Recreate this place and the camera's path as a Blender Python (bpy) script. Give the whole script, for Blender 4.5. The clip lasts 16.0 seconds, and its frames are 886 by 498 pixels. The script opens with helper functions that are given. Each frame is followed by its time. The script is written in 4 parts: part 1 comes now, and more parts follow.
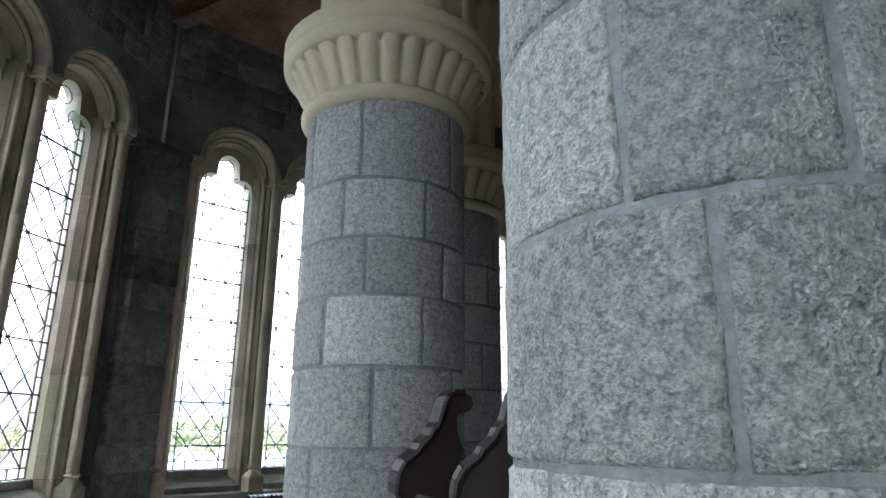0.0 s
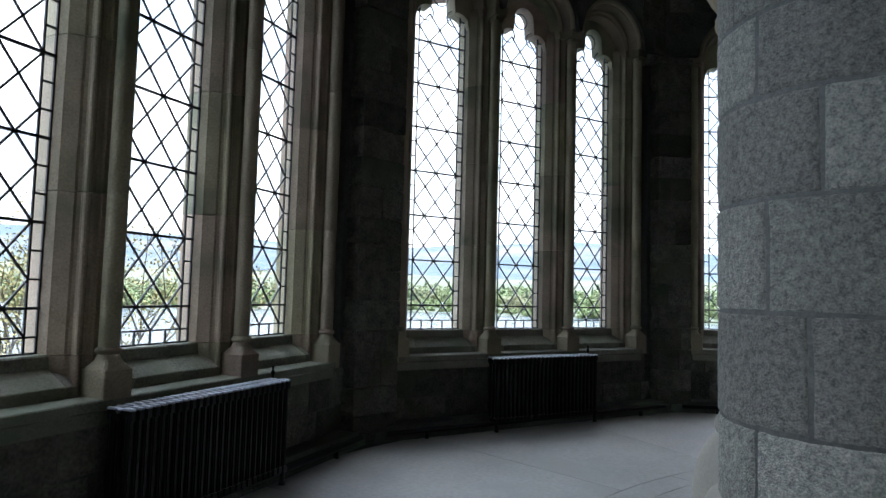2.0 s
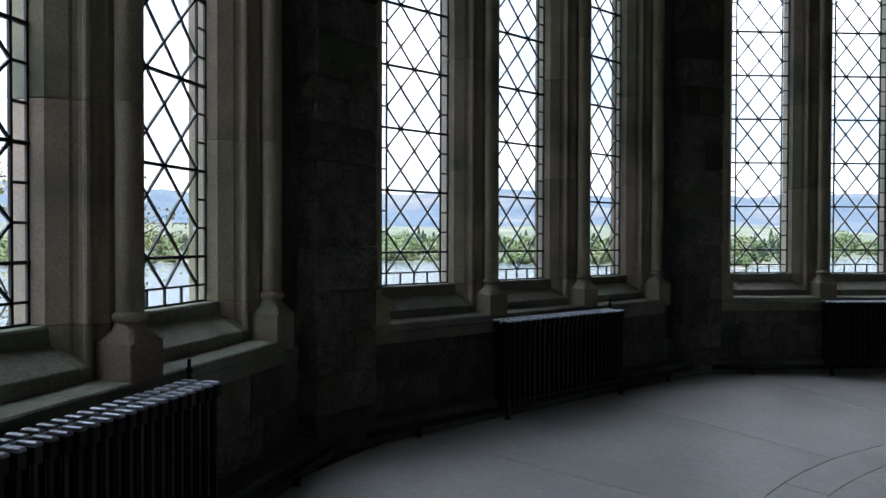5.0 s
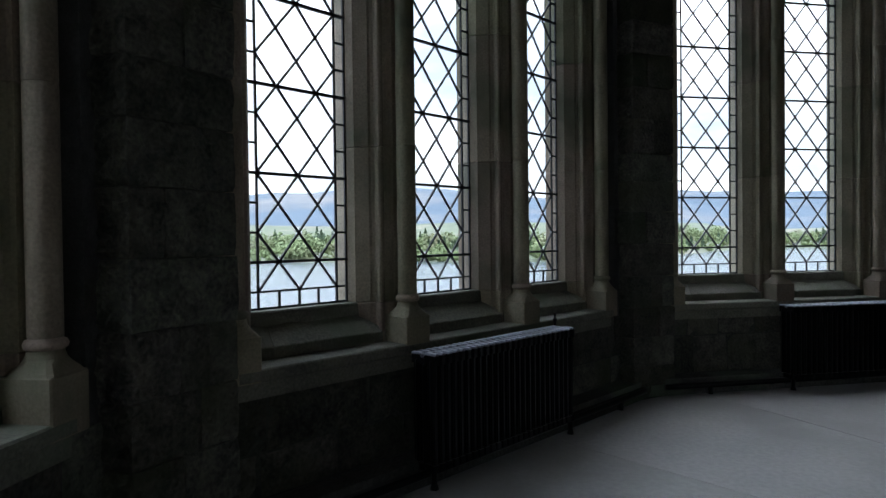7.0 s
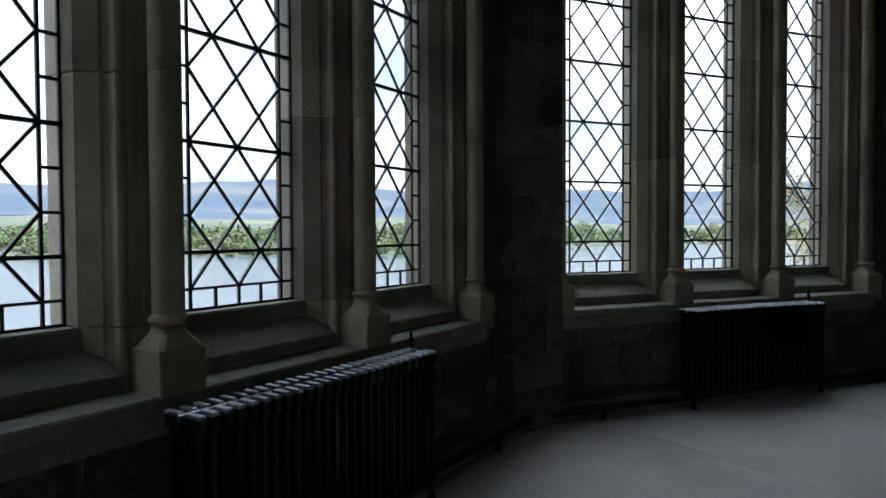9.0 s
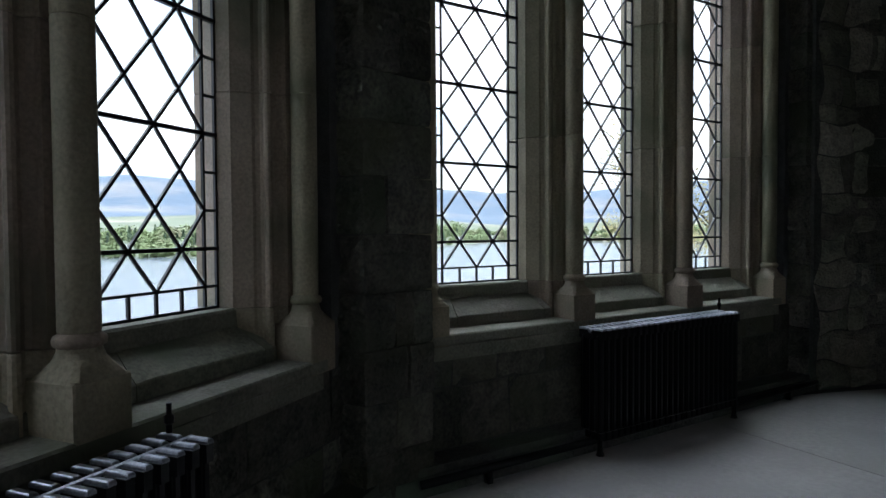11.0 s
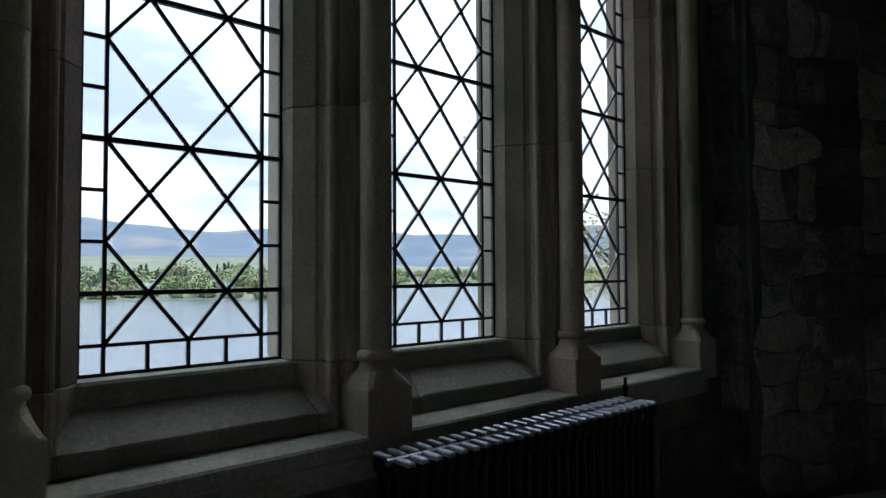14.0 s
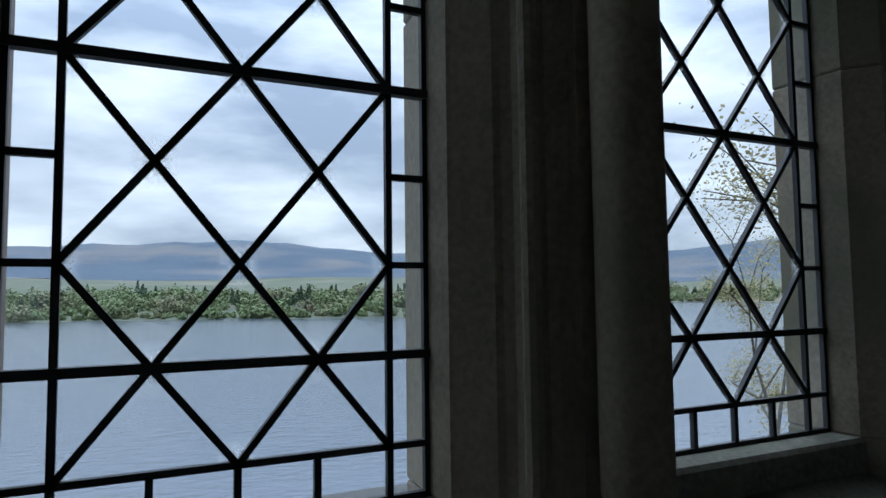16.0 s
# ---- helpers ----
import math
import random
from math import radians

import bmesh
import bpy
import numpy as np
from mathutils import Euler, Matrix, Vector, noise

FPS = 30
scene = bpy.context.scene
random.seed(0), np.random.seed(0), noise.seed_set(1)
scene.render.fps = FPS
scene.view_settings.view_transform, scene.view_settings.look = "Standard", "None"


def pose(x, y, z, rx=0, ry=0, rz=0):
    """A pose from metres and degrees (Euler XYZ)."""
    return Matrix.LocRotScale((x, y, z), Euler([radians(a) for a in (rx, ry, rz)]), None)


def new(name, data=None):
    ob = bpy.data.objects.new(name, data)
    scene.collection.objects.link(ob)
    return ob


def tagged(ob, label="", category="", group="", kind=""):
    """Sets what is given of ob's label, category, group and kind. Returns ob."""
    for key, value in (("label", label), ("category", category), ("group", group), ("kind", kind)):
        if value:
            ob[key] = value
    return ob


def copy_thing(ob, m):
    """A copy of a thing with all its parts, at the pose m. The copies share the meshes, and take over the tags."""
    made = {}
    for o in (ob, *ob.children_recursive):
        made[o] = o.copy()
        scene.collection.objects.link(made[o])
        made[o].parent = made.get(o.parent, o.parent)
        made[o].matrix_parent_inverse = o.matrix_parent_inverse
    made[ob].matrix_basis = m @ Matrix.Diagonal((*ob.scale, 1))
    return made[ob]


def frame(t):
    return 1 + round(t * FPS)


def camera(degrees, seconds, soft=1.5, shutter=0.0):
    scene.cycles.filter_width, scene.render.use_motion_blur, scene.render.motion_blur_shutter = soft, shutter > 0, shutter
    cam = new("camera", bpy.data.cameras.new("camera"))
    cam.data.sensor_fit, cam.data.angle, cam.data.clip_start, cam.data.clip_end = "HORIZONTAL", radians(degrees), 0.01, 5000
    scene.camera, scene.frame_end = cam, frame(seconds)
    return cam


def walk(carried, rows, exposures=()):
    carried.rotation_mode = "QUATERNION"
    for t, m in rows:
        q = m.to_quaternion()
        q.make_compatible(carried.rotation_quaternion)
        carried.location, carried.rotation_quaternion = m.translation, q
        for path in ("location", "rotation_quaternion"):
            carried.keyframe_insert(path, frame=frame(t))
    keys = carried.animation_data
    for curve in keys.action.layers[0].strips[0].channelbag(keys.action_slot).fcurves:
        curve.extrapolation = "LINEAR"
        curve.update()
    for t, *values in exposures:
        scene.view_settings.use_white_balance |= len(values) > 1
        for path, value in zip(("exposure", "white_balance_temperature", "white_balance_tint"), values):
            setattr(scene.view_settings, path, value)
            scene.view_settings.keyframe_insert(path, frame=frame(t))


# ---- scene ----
cam = camera(69.5, 16.0)
ROWS = [
    (0, 0.0038, -0.0024, 1.3953, -0.083, 15.789, -0.378),
    (0.5, -0.3207, 0.1879, 1.3705, 7.664, 10.380, -1.656),
    (1, -0.6169, 0.4140, 1.3705, 11.549, 6.824, -1.812),
    (1.5, -0.8917, 0.6060, 1.3806, 12.186, 5.158, -1.671),
    (2, -1.1156, 0.8364, 1.3570, 12.502, 3.764, -1.547),
    (2.5, -1.2830, 1.1532, 1.3392, 12.371, 2.555, -1.338),
    (3, -1.4671, 1.4007, 1.3251, 11.857, 1.276, -0.980),
    (3.5, -1.6436, 1.6416, 1.3051, 11.145, 0.519, -0.713),
    (6, -2.0148, 3.1433, 1.2960, 1.683, -1.031, 0.367),
    (6.5, -2.0611, 3.4863, 1.3313, -0.533, -0.905, 0.673),
    (7, -2.0426, 3.7941, 1.3190, -2.779, -0.951, 0.658),
    (7.5, -1.9577, 4.1208, 1.3133, -5.556, -0.939, 0.764),
    (8, -1.9089, 4.4384, 1.3006, -8.649, -1.237, 0.651),
    (8.5, -1.8014, 4.7389, 1.2791, -10.974, -1.430, 0.424),
    (9, -1.6515, 5.0163, 1.2862, -13.502, -1.525, 0.271),
    (11.5, -0.9252, 6.4275, 1.2614, -27.753, -1.433, 0.179),
    (12, -0.6799, 6.6414, 1.2416, -30.446, -0.996, -0.069),
    (12.5, -0.4523, 6.8429, 1.2328, -32.696, -0.411, -0.038),
    (13, -0.2330, 7.0333, 1.2437, -33.870, 0.450, -0.094),
    (13.5, 0.0637, 7.2131, 1.2376, -33.519, 1.199, -0.013),
    (14, 0.2668, 7.3947, 1.2654, -32.210, 2.041, 0.306),
    (14.5, 0.4158, 7.6677, 1.2759, -29.949, 2.592, 0.462),
    (15, 0.5353, 7.9157, 1.2697, -26.420, 3.121, 0.766),
    (15.5, 0.6263, 8.1950, 1.2929, -23.223, 3.446, 0.730),
    (16, 0.6868, 8.5237, 1.3130, -16.750, 3.839, 0.695),
]
EXPOSURES = [(0.0, 3.55, 6450, 10), (0.5, 3.15, 6400, 10), (1.0, 2.4, 6400, 10), (1.5, 2.05, 6450, 10), (2.5, 1.65, 6450, 10), (3.5, 1.4, 6450, 10), (6.0, 1.2, 6450, 10),
             (9.0, 1.05, 6450, 10), (11.5, 1.45, 6500, 10), (12.5, 1.5, 6500, 10), (13.5, 1.05, 6450, 10), (14.0, 0.8, 6400, 10), (14.5, 0.5, 6350, 10), (15.0, 0.3, 6200, 9), (16.0, 0.0, 5950, 9)]
walk(cam, [(t, pose(x, y, z, 90 + pitch, roll, yaw)) for t, x, y, z, yaw, pitch, roll in ROWS], EXPOSURES)

# ---- world and sun ----
world = bpy.data.worlds.new("overcast")
scene.world = world
world.use_nodes = True
wn, wl = world.node_tree.nodes, world.node_tree.links
wn.clear()
w_out = wn.new("ShaderNodeOutputWorld")
w_bg = wn.new("ShaderNodeBackground")
w_sky = wn.new("ShaderNodeTexSky")
w_sky.sky_type, w_sky.sun_disc = "NISHITA", False
w_sky.sun_elevation, w_sky.sun_rotation = radians(48), radians(20)
w_mul = wn.new("ShaderNodeVectorMath")
w_mul.operation = "SCALE"
w_mul.inputs[3].default_value = 0.10
wl.new(w_sky.outputs[0], w_mul.inputs[0])
w_tc = wn.new("ShaderNodeTexCoord")
w_map = wn.new("ShaderNodeMapping")
w_map.inputs["Scale"].default_value = (1.0, 1.0, 3.4)
wl.new(w_tc.outputs["Generated"], w_map.inputs[0])
w_noise = wn.new("ShaderNodeTexNoise")
w_noise.inputs["Scale"].default_value, w_noise.inputs["Detail"].default_value = 2.9, 7
wl.new(w_map.outputs[0], w_noise.inputs["Vector"])
w_ramp = wn.new("ShaderNodeValToRGB")
w_ramp.color_ramp.elements[0].position, w_ramp.color_ramp.elements[1].position = 0.36, 0.66
w_ramp.color_ramp.elements[0].color = (0.30, 0.37, 0.48, 1)
w_ramp.color_ramp.elements[1].color = (0.88, 0.95, 1.02, 1)
wl.new(w_noise.outputs[0], w_ramp.inputs[0])
w_mix = wn.new("ShaderNodeMix")
w_mix.data_type = "RGBA"
w_mix.inputs[0].default_value = 0.88
wl.new(w_mul.outputs[0], w_mix.inputs[6])
wl.new(w_ramp.outputs[0], w_mix.inputs[7])
w_sep = wn.new("ShaderNodeSeparateXYZ")
wl.new(w_tc.outputs["Generated"], w_sep.inputs[0])
w_pow = wn.new("ShaderNodeMath")
w_pow.operation, w_pow.inputs[1].default_value = "POWER", 3.0
w_pos = wn.new("ShaderNodeMath")
w_pos.operation, w_pos.inputs[1].default_value = "MAXIMUM", 0.0
w_up = wn.new("ShaderNodeMapRange")
w_up.inputs["To Min"].default_value, w_up.inputs["To Max"].default_value = 1.2, 9.5
wl.new(w_sep.outputs[2], w_pos.inputs[0])
wl.new(w_pos.outputs[0], w_pow.inputs[0])
wl.new(w_pow.outputs[0], w_up.inputs[0])
w_lift = wn.new("ShaderNodeVectorMath")
w_lift.operation = "SCALE"
wl.new(w_mix.outputs[2], w_lift.inputs[0])
wl.new(w_up.outputs[0], w_lift.inputs[3])
wl.new(w_lift.outputs[0], w_bg.inputs[0])
w_bg.inputs[1].default_value = 1.0
wl.new(w_bg.outputs[0], w_out.inputs[0])

sun = new("sun", bpy.data.lights.new("sun", "SUN"))
sun.data.energy, sun.data.angle, sun.data.color = 0.5, radians(25), (1.0, 0.96, 0.9)
sun.matrix_world = pose(0, 0, 30, 42, 0, -20)


# ---- materials ----
def mat(name, base, rough=0.8, metal=0.0, dark=None, scale=6.0, fine=60.0, bump=0.3, bump_dist=0.01, rand=0.0, stain=None, stain_scale=1.2, spec=0.5):
    """Stone, wood, paint and metal: two colours mixed by noise at two sizes, stains, a bump and a shift per object."""
    m = bpy.data.materials.new(name)
    m.use_nodes = True
    n, l = m.node_tree.nodes, m.node_tree.links
    b = n["Principled BSDF"]
    b.inputs["Roughness"].default_value, b.inputs["Metallic"].default_value = rough, metal
    b.inputs["Specular IOR Level"].default_value = spec
    tc, info = n.new("ShaderNodeTexCoord"), n.new("ShaderNodeObjectInfo")
    add = n.new("ShaderNodeVectorMath")
    add.operation = "MULTIPLY_ADD"
    l.new(info.outputs["Random"], add.inputs[0])
    add.inputs[1].default_value = (37.0, 19.0, 53.0)
    l.new(tc.outputs["Object"], add.inputs[2])
    big, small, blot = n.new("ShaderNodeTexNoise"), n.new("ShaderNodeTexNoise"), n.new("ShaderNodeTexNoise")
    for node, s, d in ((big, scale, 5), (small, fine, 4), (blot, stain_scale, 6)):
        node.inputs["Scale"].default_value, node.inputs["Detail"].default_value = s, d
        l.new(add.outputs[0], node.inputs["Vector"])
    dark = dark or tuple(c * 0.6 for c in base)
    mix = n.new("ShaderNodeMix")
    mix.data_type = "RGBA"
    mix.inputs[6].default_value, mix.inputs[7].default_value = (*dark, 1), (*base, 1)
    mean = n.new("ShaderNodeMath")
    mean.operation = "ADD"
    l.new(big.outputs[0], mean.inputs[0])
    l.new(small.outputs[0], mean.inputs[1])
    wide = n.new("ShaderNodeMapRange")
    wide.inputs["From Min"].default_value, wide.inputs["From Max"].default_value = 0.7, 1.3
    l.new(mean.outputs[0], wide.inputs[0])
    l.new(wide.outputs[0], mix.inputs[0])
    colour = mix.outputs[2]
    if stain:
        cut = n.new("ShaderNodeMapRange")
        cut.inputs["From Min"].default_value, cut.inputs["From Max"].default_value = 0.5, 0.68
        l.new(blot.outputs[0], cut.inputs[0])
        over = n.new("ShaderNodeMix")
        over.data_type = "RGBA"
        over.inputs[7].default_value = (*stain, 1)
        l.new(cut.outputs[0], over.inputs[0])
        l.new(colour, over.inputs[6])
        colour = over.outputs[2]
    if rand:
        shift = n.new("ShaderNodeMapRange")
        shift.inputs["To Min"].default_value, shift.inputs["To Max"].default_value = 1 - rand, 1 + rand
        l.new(info.outputs["Random"], shift.inputs[0])
        hsv = n.new("ShaderNodeHueSaturation")
        l.new(shift.outputs[0], hsv.inputs["Value"])
        warm = n.new("ShaderNodeMath")
        warm.operation = "MULTIPLY"
        warm.inputs[1].default_value = 7.31
        frac = n.new("ShaderNodeMath")
        frac.operation = "FRACT"
        l.new(info.outputs["Random"], warm.inputs[0])
        l.new(warm.outputs[0], frac.inputs[0])
        hue = n.new("ShaderNodeMapRange")
        hue.inputs["To Min"].default_value, hue.inputs["To Max"].default_value = 0.47, 0.54
        l.new(frac.outputs[0], hue.inputs[0])
        l.new(hue.outputs[0], hsv.inputs["Hue"])
        l.new(colour, hsv.inputs["Color"])
        colour = hsv.outputs[0]
    l.new(colour, b.inputs["Base Color"])
    if bump:
        bu = n.new("ShaderNodeBump")
        bu.inputs["Strength"].default_value, bu.inputs["Distance"].default_value = bump, bump_dist
        l.new(mean.outputs[0], bu.inputs["Height"])
        l.new(bu.outputs[0], b.inputs["Normal"])
    return m


GRANITE = mat("grey_granite", (0.49, 0.478, 0.435), 0.85, dark=(0.15, 0.155, 0.15), scale=52, fine=160, bump=1.0, bump_dist=0.014, rand=0.3)
RUBBLE = mat("rough_stone", (0.15, 0.145, 0.118), 0.95, dark=(0.045, 0.047, 0.044), scale=9, fine=50, bump=0.9, bump_dist=0.025, rand=0.4, stain=(0.07, 0.078, 0.052), spec=0.2)
WALLSTONE = mat("wall_stone", (0.10, 0.10, 0.09), 0.95, dark=(0.04, 0.04, 0.038), scale=5, fine=45, bump=0.8, bump_dist=0.02, rand=0.3, stain=(0.10, 0.12, 0.085))
MORTAR = mat("dark_mortar", (0.09, 0.09, 0.086), 0.95, scale=20, fine=90, bump=0.5)
DRESSED = mat("sandstone", (0.36, 0.295, 0.22), 0.85, dark=(0.20, 0.168, 0.122), scale=4, fine=80, bump=0.25, bump_dist=0.006, rand=0.15, stain=(0.13, 0.13, 0.085), stain_scale=2.0)
CAPSTONE = mat("carved_sandstone", (0.46, 0.385, 0.245), 0.85, dark=(0.36, 0.31, 0.21), scale=3, fine=90, bump=0.2, bump_dist=0.004)
BASESTONE = mat("smooth_base_stone", (0.42, 0.395, 0.345), 0.8, dark=(0.31, 0.295, 0.26), scale=2.5, fine=60, bump=0.15, bump_dist=0.004, stain=(0.30, 0.295, 0.265))
FLOORSTONE = mat("pale_flagstone", (0.46, 0.45, 0.435), 0.45, dark=(0.34, 0.335, 0.325), scale=1.6, fine=30, bump=0.08, bump_dist=0.003, rand=0.06, stain=(0.34, 0.33, 0.315))
SILLSTONE = mat("stained_sill_stone", (0.26, 0.25, 0.20), 0.8, dark=(0.11, 0.11, 0.086), scale=5, fine=70, bump=0.4, bump_dist=0.006, rand=0.15, stain=(0.13, 0.14, 0.095), stain_scale=2.5)
COLMORTAR = mat("column_mortar", (0.24, 0.245, 0.24), 0.95, scale=20, fine=90, bump=0.5)
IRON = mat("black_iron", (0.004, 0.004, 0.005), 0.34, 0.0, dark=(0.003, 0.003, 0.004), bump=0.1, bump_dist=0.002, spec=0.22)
# pale metal for the radiator tops: the window's reflection put into the colour
TOP_SHEEN = mat("iron_top_sheen", (0.30, 0.32, 0.36), 0.36, 0.85, dark=(0.16, 0.17, 0.20), scale=30, fine=120, bump=0.1, bump_dist=0.002)
LEAD = mat("lead_came", (0.03, 0.032, 0.035), 0.6, 0.3, bump=0.2, bump_dist=0.002)
OAK = mat("dark_oak", (0.017, 0.010, 0.008), 0.45, dark=(0.012, 0.007, 0.005), scale=5, fine=40, bump=0.2, bump_dist=0.003, spec=0.25)
PLANK = mat("ceiling_wood", (0.22, 0.125, 0.08), 0.7, dark=(0.06, 0.032, 0.02), scale=3, fine=30, bump=0.2, bump_dist=0.004)


def glass_mat(worn):
    """Clear old glass: gloss at grazing angles, and a bloom of dirt in the corners of the diamonds."""
    m = bpy.data.materials.new("window_glass")
    m.use_nodes = True
    n, l = m.node_tree.nodes, m.node_tree.links
    n.remove(n["Principled BSDF"])

    def op(kind, a, b=0.0, c=0.0):
        node = n.new("ShaderNodeMath")
        node.operation = kind
        for socket, v in zip(node.inputs, (a, b, c)):
            if isinstance(v, (int, float)):
                socket.default_value = v
            else:
                l.new(v, socket)
        return node.outputs[0]

    clear, gloss, mixer, lw = n.new("ShaderNodeBsdfTransparent"), n.new("ShaderNodeBsdfGlossy"), n.new("ShaderNodeMixShader"), n.new("ShaderNodeLayerWeight")
    clear.inputs[0].default_value = (0.96, 0.97, 0.97, 1)
    gloss.inputs["Roughness"].default_value = 0.03
    lw.inputs[0].default_value = 0.5
    l.new(op("MULTIPLY", op("POWER", lw.outputs["Facing"], 5.0), 0.3), mixer.inputs[0])
    l.new(clear.outputs[0], mixer.inputs[1])
    l.new(gloss.outputs[0], mixer.inputs[2])
    tc, xyz, spots = n.new("ShaderNodeTexCoord"), n.new("ShaderNodeSeparateXYZ"), n.new("ShaderNodeTexNoise")
    l.new(tc.outputs["Object"], xyz.inputs[0])
    l.new(tc.outputs["Object"], spots.inputs["Vector"])
    spots.inputs["Scale"].default_value, spots.inputs["Detail"].default_value = 90, 6
    x, z = op("DIVIDE", op("ABSOLUTE", xyz.outputs[0]), 0.1232), op("DIVIDE", op("ABSOLUTE", xyz.outputs[2]), 0.1532)
    tip = op("MAXIMUM", op("SUBTRACT", x, 0.72), op("SUBTRACT", z, 0.72))
    grime = op("MULTIPLY", op("MAXIMUM", tip, 0.0), op("MULTIPLY", op("MAXIMUM", op("SUBTRACT", spots.outputs[0], 0.35), 0.0), 8.0))
    veil, film = n.new("ShaderNodeBsdfTranslucent"), n.new("ShaderNodeMixShader")
    veil.inputs[0].default_value = (0.8, 0.82, 0.82, 1)
    if worn:
        l.new(op("MINIMUM", grime, 0.5), film.inputs[0])
    else:
        film.inputs[0].default_value = 0.02
    l.new(mixer.outputs[0], film.inputs[1])
    l.new(veil.outputs[0], film.inputs[2])
    l.new(film.outputs[0], n["Material Output"].inputs[0])
    return m


GLASS, PLAIN_GLASS = glass_mat(True), glass_mat(False)


# ---- mesh helpers ----
def mesh_of(name, bm, material, smooth=False):
    bmesh.ops.recalc_face_normals(bm, faces=bm.faces)
    me = bpy.data.meshes.new(name)
    bm.to_mesh(me)
    bm.free()
    me.materials.append(material)
    if smooth:
        me.shade_smooth()
    return me


def part(name, bm, material, parent=None, label="", smooth=False, at=None):
    ob = new(name, mesh_of(name, bm, material, smooth))
    if parent:
        ob.parent = parent
    if at is not None:
        ob.matrix_basis = at
    if label:
        tagged(ob, label)
    return ob


def piece(name, me, parent, at):
    ob = new(name, me)
    ob.parent = parent
    ob.matrix_basis = at
    return ob


def prism(bm, poly, z0, z1, axes="xyz"):
    """Extrude a polygon of (a, b) from z0 to z1; axes says which world axes a, b and the extrusion are."""
    def at(a, b, c):
        v = {axes[0]: a, axes[1]: b, axes[2]: c}
        return (v["x"], v["y"], v["z"])
    lo = [bm.verts.new(at(a, b, z0)) for a, b in poly]
    hi = [bm.verts.new(at(a, b, z1)) for a, b in poly]
    n = len(poly)
    bm.faces.new(lo[::-1])
    bm.faces.new(hi)
    for i in range(n):
        bm.faces.new((lo[i], lo[(i + 1) % n], hi[(i + 1) % n], hi[i]))
    return bm


def box(bm, x0, x1, y0, y1, z0, z1):
    return prism(bm, [(x0, y0), (x1, y0), (x1, y1), (x0, y1)], z0, z1)


def bevelled(bm, w=0.006, seg=1):
    bmesh.ops.bevel(bm, geom=bm.edges[:], offset=w, segments=seg, affect="EDGES", profile=0.6)
    return bm


def turned(bm, profile, seg=32, cx=0.0, cy=0.0, lobes=None):
    """Turn a profile of (radius, z) round the upright axis at (cx, cy)."""
    rings = []
    for r, z in profile:
        rings.append([bm.verts.new((cx + r * math.cos(2 * math.pi * i / seg), cy + r * math.sin(2 * math.pi * i / seg), z)) for i in range(seg)])
    for a, b in zip(rings, rings[1:]):
        for i in range(seg):
            bm.faces.new((a[i], a[(i + 1) % seg], b[(i + 1) % seg], b[i]))
    bm.faces.new(rings[0][::-1])
    bm.faces.new(rings[-1])
    return bm


def arch_plate(bm, curve, us, ztop, y0, y1):
    """A wall over an opening: below it follows curve(u), above it is level at ztop."""
    rows = []
    for u in us:
        rows.append([bm.verts.new(p) for p in ((u, y0, curve(u)), (u, y1, curve(u)), (u, y1, ztop), (u, y0, ztop))])
    for a, b in zip(rows, rows[1:]):
        for i in range(4):
            j = (i + 1) % 4
            bm.faces.new((a[i], a[j], b[j], b[i]))
    bm.faces.new(rows[0])
    bm.faces.new(rows[-1][::-1])
    return bm


def tube(bm, a, b, r, seg=8):
    a, b = Vector(a), Vector(b)
    q = (b - a).to_track_quat("Z", "Y")
    ends = []
    for p in (a, b):
        ends.append([bm.verts.new(p + q @ Vector((r * math.cos(2 * math.pi * i / seg), r * math.sin(2 * math.pi * i / seg), 0))) for i in range(seg)])
    for i in range(seg):
        bm.faces.new((ends[0][i], ends[0][(i + 1) % seg], ends[1][(i + 1) % seg], ends[1][i]))
    bm.faces.new(ends[0][::-1])
    bm.faces.new(ends[1])
    return bm


def strip(bm, p, q, w, d):
    """A flat bar in the x z plane from p to q, w wide and d deep."""
    (x0, z0), (x1, z1) = p, q
    ln = math.hypot(x1 - x0, z1 - z0)
    nx, nz = -(z1 - z0) / ln * w / 2, (x1 - x0) / ln * w / 2
    return prism(bm, [(x0 + nx, z0 + nz), (x1 + nx, z1 + nz), (x1 - nx, z1 - nz), (x0 - nx, z0 - nz)], -d / 2, d / 2, "xzy")


# ---- plan ----
CX, CY = 2.53, 3.38          # middle of the ten-sided apse
APO = 6.40                   # middle to the window glass
FIRST = 98.47                # outward direction of the last windowed bay
OUT = 0.11                   # outer wall face beyond the glass
SPACE = 1.065                # light to light
OPEN = 0.318                 # half the width of a light
GLASS_Z = 0.963
BAY_AT = {0: (98.37, 1.724, 9.724), 1: (132.97, -1.875, 8.003), 2: (169.45, -3.835, 4.457)}
SHELF = 0.737
SPRING = 4.30
CEIL = 5.95
FRONT = -0.45
RING, SHAFT = 2.74, 0.40     # columns: ring and radius


def bay_pose(k):
    """The frame of bay k: x along the wall, y outward, the glass at y = 0."""
    if k in BAY_AT:
        angle, x, y = BAY_AT[k]
        return pose(x, y, 0, 0, 0, angle - 90)
    angle = FIRST + 36 * k
    a = radians(angle)
    return pose(CX + APO * math.cos(a), CY + APO * math.sin(a), 0, 0, 0, angle - 90)


def arch(r, base):
    return lambda u: base + math.sqrt(max(0.0, r * r - u * u))


